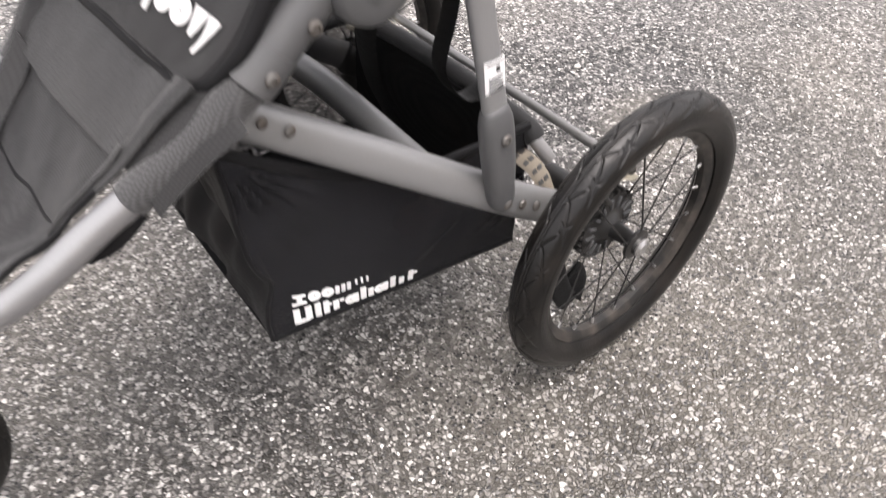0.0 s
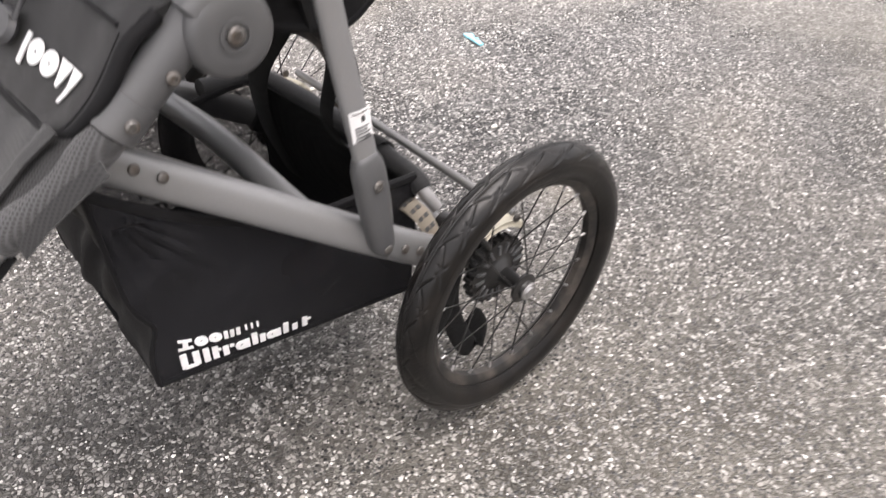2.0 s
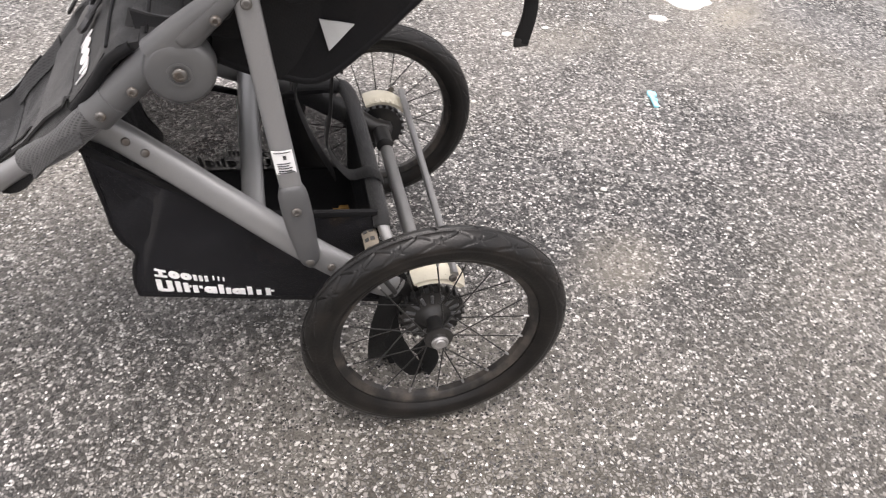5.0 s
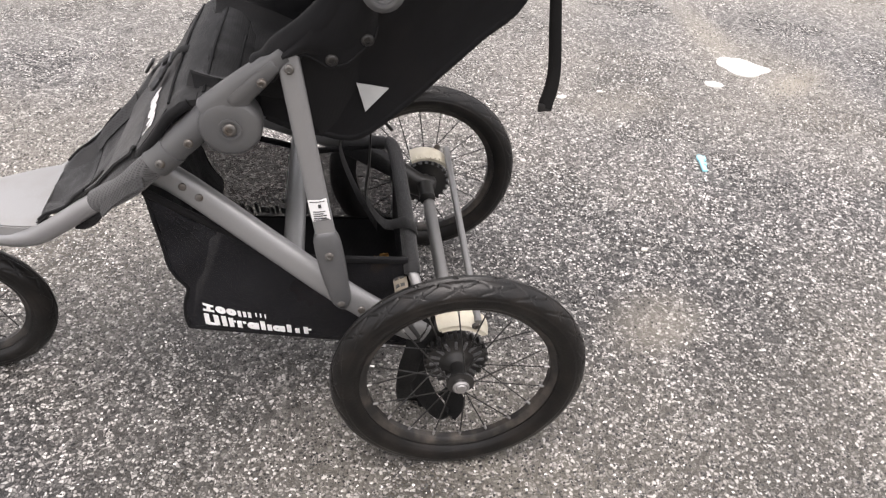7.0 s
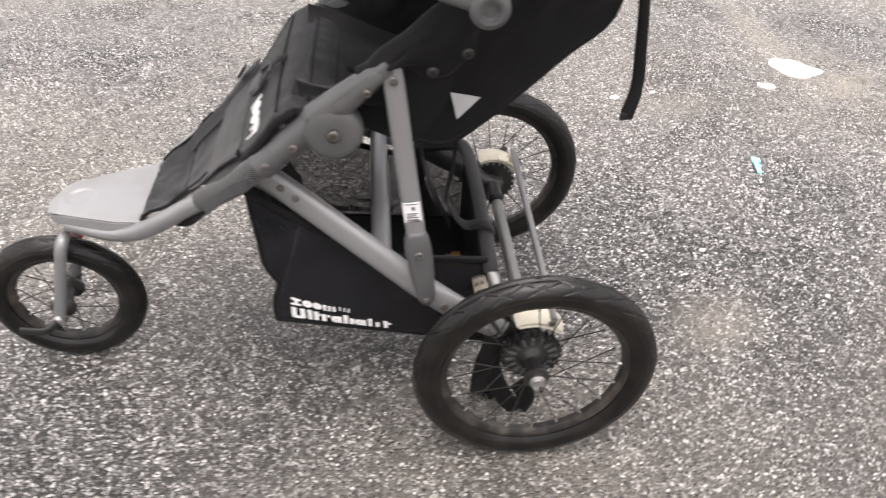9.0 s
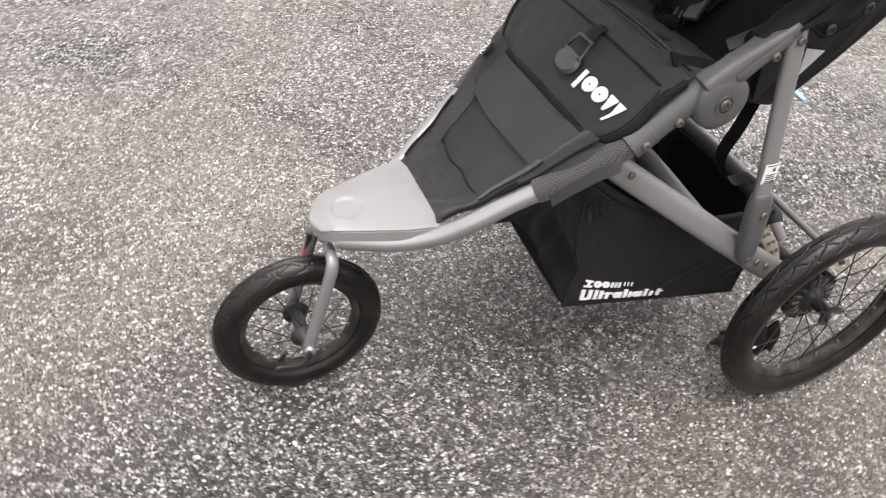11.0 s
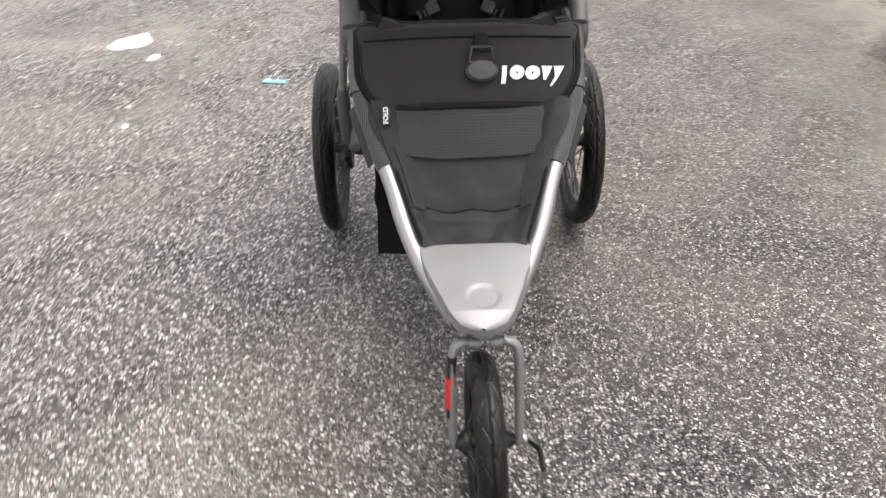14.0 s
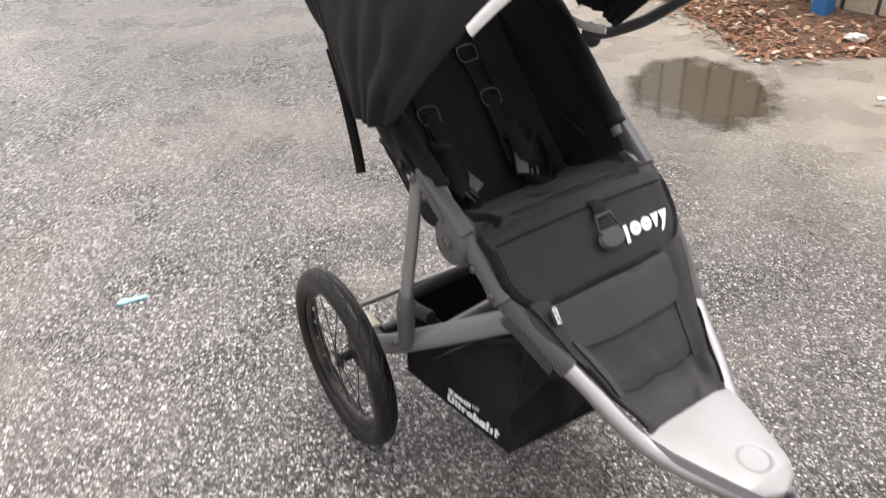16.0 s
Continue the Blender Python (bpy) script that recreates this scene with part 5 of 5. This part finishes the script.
part("wrist_strap", sweep([(0.195, -0.160, 1.012), (0.168, -0.158, 0.88), (0.148, -0.155, 0.77), (0.151, -0.152, 0.69), (0.155, -0.150, 0.61), (0.146, -0.149, 0.562)], lambda u: 0.0030, lambda u: 0.0050 + 0.0050 * u, (0.5, 1, 0), 8, 6), WEB, stroller, "hanging black wrist strap")
part("strap_tip", box((0.020, 0.006, 0.012), (0.146, -0.149, 0.562), 0.002), BLACK, stroller)
part("wrist_strap_loop", sweep([(0.20, -0.160, 1.012), (0.26, -0.165, 1.045), (0.30, -0.165, 1.045), (0.305, -0.165, 1.01), (0.26, -0.165, 1.00)], 0.0035, 0.009, (0.2, 1, 0), 8, 5), WEB, stroller)
part("tie_strap", sweep([(0.10, 0.200, 0.80), (0.112, 0.180, 0.72), (0.104, 0.174, 0.65), (0.090, 0.173, 0.59), (0.083, 0.173, 0.553)], 0.0095, 0.003, (0.5, 1, 0), 8, 6), WEB, stroller, "hanging black tie strap")
part("brake_strap", sweep([(-0.034, -0.226, 0.275), (-0.054, -0.237, 0.21), (-0.067, -0.238, 0.17), (-0.074, -0.230, 0.115), (-0.074, -0.206, 0.060), (-0.070, -0.178, 0.026), (-0.056, -0.166, 0.010), (-0.040, -0.172, 0.010)], 0.0165, 0.0028, (1, 0, 0.35), 10, 6, power=3), WEB, stroller, "black strap trailing down beside the wheel")
part("brake_strap_loop", sweep([(-0.046, -0.233, 0.24), (-0.056, -0.234, 0.18), (-0.054, -0.233, 0.135), (-0.034, -0.231, 0.070), (-0.011, -0.229, 0.032), (0.007, -0.226, 0.050), (0.000, -0.224, 0.078), (-0.010, -0.224, 0.090)], 0.0165, 0.0028, (1, 0, 0.5), 10, 6, power=3), WEB, stroller)
part("canopy_inner_trim", sweep([(0.012, -0.222, 0.835), (-0.03, -0.224, 0.806), (-0.08, -0.226, 0.800), (-0.130, -0.227, 0.806)], 0.008, 0.002, (0, 0, 1), 8, 4), WHITE, stroller, "pale inner hem of the canopy")


# ---- things on and round the stroller ----
def leaf(centre, size, mat, turn, label, curl=0.12):
    def f(u, v):
        a = 2 * v - 1
        w = math.sin(math.pi * min(1.0, 0.05 + 0.95 * u)) ** 0.7 * (1 + 0.25 * math.sin(u * 25))
        return (size * (u - 0.5), size * 0.33 * a * w, curl * size * (a * a + 0.5 * math.sin(u * 6)))
    bm = sheet(f, 14, 8, 0.0008)
    bm.transform(LEVEL @ Matrix.Translation(centre) @ pose(0, 0, 0, *turn))
    return tagged(link_mesh("leaf", bm, mat), label, "leaf")


leaf((-0.098, 0.022, 0.172), 0.045, YELLOW, (20, -25, 40), "dry yellow leaf lying in the basket")
leaf((-0.203, -0.1470, 0.266), 0.082, RUST, (90, 35, 0), "reddish dead leaf inside the mesh basket", 0.02)
strip_line = table_of([(0, -0.071, -0.085, 0.250), (0.18, -0.071, -0.120, 0.280), (0.36, -0.071, -0.150, 0.296), (0.55, -0.070, -0.178, 0.3005), (0.72, -0.069, -0.200, 0.295), (0.86, -0.068, -0.213, 0.283), (1, -0.067, -0.222, 0.264)])


def card_at(u, v, out=0.0):
    """A strip of card bent into an arch; u along its length, v across it."""
    way = (V(*strip_line(min(1, u + 0.1))) - V(*strip_line(max(0, u - 0.1)))).normalized()
    across = V(0.95, 0, 0.30)
    face = way.cross(across).normalized()
    face = face if face.z > 0 else -face
    return LEVEL @ (V(*strip_line(u)) + across * 0.022 * (v - 0.5) + face * (out - 0.003 * (2 * v - 1) ** 2))


card = link_mesh("card_strip", sheet(card_at, 20, 6, 0.0012), KRAFT)
tagged(card, "brown card strip with dark print arched over the basket edge", "card")
print_bars([(0.06 + 0.11 * k, 0.10 + 0.11 * k, 0.15 + 0.38 * j, 0.42 + 0.40 * j) for k in range(8) for j in range(2)], lambda x, y: card_at(x, y, 0.0014), card, mat=INK)


def plastic_clip():
    ob = link_mesh("plastic_clip", box((0.078, 0.013, 0.007), (0, 0, 0.0035), 0.002), TURQUOISE)
    part("clip_head", box((0.020, 0.024, 0.008), (-0.022, 0.002, 0.0045), 0.003), TURQUOISE, ob)
    part("clip_tooth", box((0.010, 0.007, 0.010), (0.010, 0.005, 0.006), 0.002), TURQUOISE, ob)
    ob.matrix_world = pose(0.778, 0.568, 0.001, 0, 0, -100)
    return tagged(ob, "small turquoise plastic clip lying on the asphalt", "clip")


plastic_clip()


def blotch(x, y, a, b, turn, seed):
    bm = bmesh.new()
    ring = []
    for k in range(40):
        w = 2 * math.pi * k / 40
        r = 1 + 0.35 * noise.noise(V(math.cos(w) * 1.6 + seed, math.sin(w) * 1.6, seed))
        p = Matrix.Rotation(radians(turn), 3, "Z") @ V(a * r * math.cos(w), b * r * math.sin(w), 0)
        ring.append(bm.verts.new((x + p.x, y + p.y, 0.0042)))
    f = bm.faces.new(ring)
    ext = bmesh.ops.extrude_face_region(bm, geom=[f])
    bmesh.ops.translate(bm, vec=(0, 0, -0.004), verts=[v for v in ext["geom"] if isinstance(v, bmesh.types.BMVert)])
    return tagged(link_mesh("paint_blotch", bm, CHALK, None, "", False), "white paint blotch dried on the asphalt", "paint", kind="structure")


blotch(1.152, 1.148, 0.088, 0.060, -43, 3.0)
blotch(1.005, 1.028, 0.030, 0.018, -20, 7.0)
blotch(0.494, 0.976, 0.015, 0.010, 10, 9.0)


def pebble(x, y, r, seed):
    bm = bmesh.new()
    bmesh.ops.create_icosphere(bm, subdivisions=2, radius=1)
    for v in bm.verts:
        k = 1 + 0.25 * noise.noise(v.co * 1.7 + V(seed, 0, 0))
        v.co = V(v.co.x * r * k, v.co.y * r * 0.75 * k, v.co.z * r * 0.5 * k)
    bmesh.ops.translate(bm, vec=(x, y, r * 0.35), verts=bm.verts)
    return tagged(link_mesh("pebble", bm, LIGHTSTONE), "small pale pebble on the asphalt", "pebble", "pebbles on the asphalt")


LIGHTSTONE = material("pale_stone", (0.55, 0.53, 0.49), 0.7, 0, 0.15, 300, 60, 0.2)
for k, (x, y, r) in enumerate([(0.50, 0.22, 0.008), (0.30, 0.62, 0.008), (0.62, 1.0, 0.010), (0.15, 0.95, 0.007), (0.72, 0.05, 0.006), (-0.2, 0.9, 0.006)]):
    pebble(x, y, r, k)

# ---- fence and leaf litter at the edge ----
FENCE_Y = -3.20
fence = tagged(new("fence"), "low weathered cream board fence with dark bars and blue posts", "fence")
fence.location = (0, FENCE_Y, 0)
plain = part("board", box((0.165, 0.02, 0.80), (0, 0, 0), 0.003), TIMBER, fence)
pale = part("board", box((0.165, 0.02, 0.80), (0, 0, 0), 0.003), PALEBOARD, fence, "board paled to brighten its reflection in the puddle")
bar = part("upright_bar", box((0.019, 0.019, 1.30), (0, 0, 0), 0.003), RAIL, fence, "dark upright bar rising above the boards")
for k in range(46):
    x = -2.265 + 0.19 * k
    # boards past here are paled to brighten their mirror image in the puddle
    kind = plain if x < 2.05 else pale
    b = kind if k in (0, 45) else new("board", kind.data)
    b.parent = fence
    b.location = (x, 0.004 * math.sin(k * 2.3), 0.445 + 0.006 * math.sin(k * 5.1))
    b.rotation_euler = (0.006 * math.sin(k * 1.7), 0.008 * math.sin(k * 3.1), 0)
    u = bar if k == 0 else new("upright_bar", bar.data)
    u.parent = fence
    u.location = (x + 0.095, -0.004, 0.66)
for z in (0.10, 0.80):
    part("rail", box((8.9, 0.04, 0.06), (2.0, -0.040, z), 0.004), RAIL, fence)
# Unseen sheet added behind the boards so that their gaps look shaded.
part("gap_shade_sheet", box((8.9, 0.012, 0.78), (2.0, -0.07, 0.45), 0.003), SHADE, fence, "added dark sheet standing in for shade in the board gaps")
for x in (-1.55, 1.084, 3.72):
    part("post", box((0.085, 0.085, 1.0), (x, 0.14, 0.50), 0.006), BLUE, fence, "blue painted post")
    part("post_bracket", box((0.05, 0.10, 0.04), (x, 0.055, 0.78), 0.004), RAIL, fence)


edge_line = table_of([(-2.2, -2.86), (0.0, -2.92), (0.55, -2.74), (0.75, -2.50), (0.96, -2.335), (1.2, -2.42), (1.42, -2.575), (1.86, -2.76), (2.6, -2.95), (4.0, -3.0)])


def litter_edge(x):
    return float(edge_line(x)[0]) + 0.03 * math.sin(x * 9.0)


def litter():
    """Dead leaves, needles and twigs along the fence's foot."""
    rng = np.random.default_rng(9)
    verts, faces = [], []
    for k in range(12500):
        x = rng.uniform(-2.0, 3.4)
        edge = litter_edge(x)
        y = edge - abs(rng.normal(0, 0.40))
        if rng.random() < 0.05:
            y = edge + rng.uniform(0, 0.12)
        if y < FENCE_Y + 0.03 or rng.random() < 0.22:
            y = rng.uniform(FENCE_Y + 0.03, edge)
        depth = min(1.0, max(0.0, edge - y) / 0.3)
        z = 0.004 + depth * 0.045 * rng.random()
        long, wide = (rng.uniform(0.04, 0.11), 0.003) if rng.random() < 0.55 else (rng.uniform(0.025, 0.055), rng.uniform(0.012, 0.024))
        w, tilt = rng.uniform(0, 6.28), rng.normal(0, 0.22)
        a = np.array([math.cos(w), math.sin(w), tilt]) * long / 2
        b = np.array([-math.sin(w), math.cos(w), rng.normal(0, 0.25)]) * wide / 2
        c = np.array([x, y, z + abs(tilt) * long / 2 + 0.004])
        n = len(verts)
        up = np.array([0, 0, 0.12 * wide + 0.001])
        verts += [c - a, c - 0.3 * a + b + up, c + 0.5 * a + 0.8 * b + up, c + a, c + 0.4 * a - b + up, c - 0.4 * a - 0.8 * b + up]
        faces += [(n, n + 1, n + 5), (n + 1, n + 2, n + 4, n + 5), (n + 2, n + 3, n + 4)]
    me = bpy.data.meshes.new("leaf_litter")
    me.from_pydata([tuple(v) for v in verts], [], faces)
    me.materials.append(LEAVES)
    return tagged(new("leaf_litter", me), "brown dead leaves, needles and twigs along the fence", "leaf litter", kind="stuff")


litter()


def soil(u, v):
    x = -2.2 + 5.4 * u
    edge = litter_edge(x) - 0.03 + 0.03 * noise.noise(V(x * 6, 0, 0))
    y = edge + (-3.75 - edge) * v
    return (x, y, -0.004 + 0.035 * math.sin(math.pi * min(1, v * 1.6) * 0.5) + 0.010 * noise.noise(V(x * 5, y * 5, 0)))


SOIL = material("leaf_mould", (0.10, 0.062, 0.04), 0.9, 0, 0.4, 120, 8, 0.5, (0.17, 0.10, 0.06))
tagged(link_mesh("soil_strip", sheet(soil, 90, 14, 0.012), SOIL), "dark strip of leaf mould under the fence", "soil", kind="structure")


def paper(x, y, size, turn):
    bm = bmesh.new()
    bmesh.ops.create_icosphere(bm, subdivisions=3, radius=1)
    for v in bm.verts:
        k = 1 + 0.4 * noise.noise(v.co * 2.1 + V(x * 7, y * 5, 0))
        v.co = V(v.co.x * size * k, v.co.y * size * 0.6 * k, v.co.z * size * 0.45 * k)
    bm.transform(pose(x, y, size * 0.4 + 0.02, 0, 0, turn))
    return tagged(link_mesh("crumpled_paper", bm, LIGHTSTONE), "crumpled pale paper among the dead leaves", "paper", "litter by the fence")


paper(0.734, -2.803, 0.05, 20)
paper(1.541, -2.978, 0.04, 70)
paper(1.30, -2.86, 0.03, 10)
paper(0.265, -2.210, 0.022, 40)
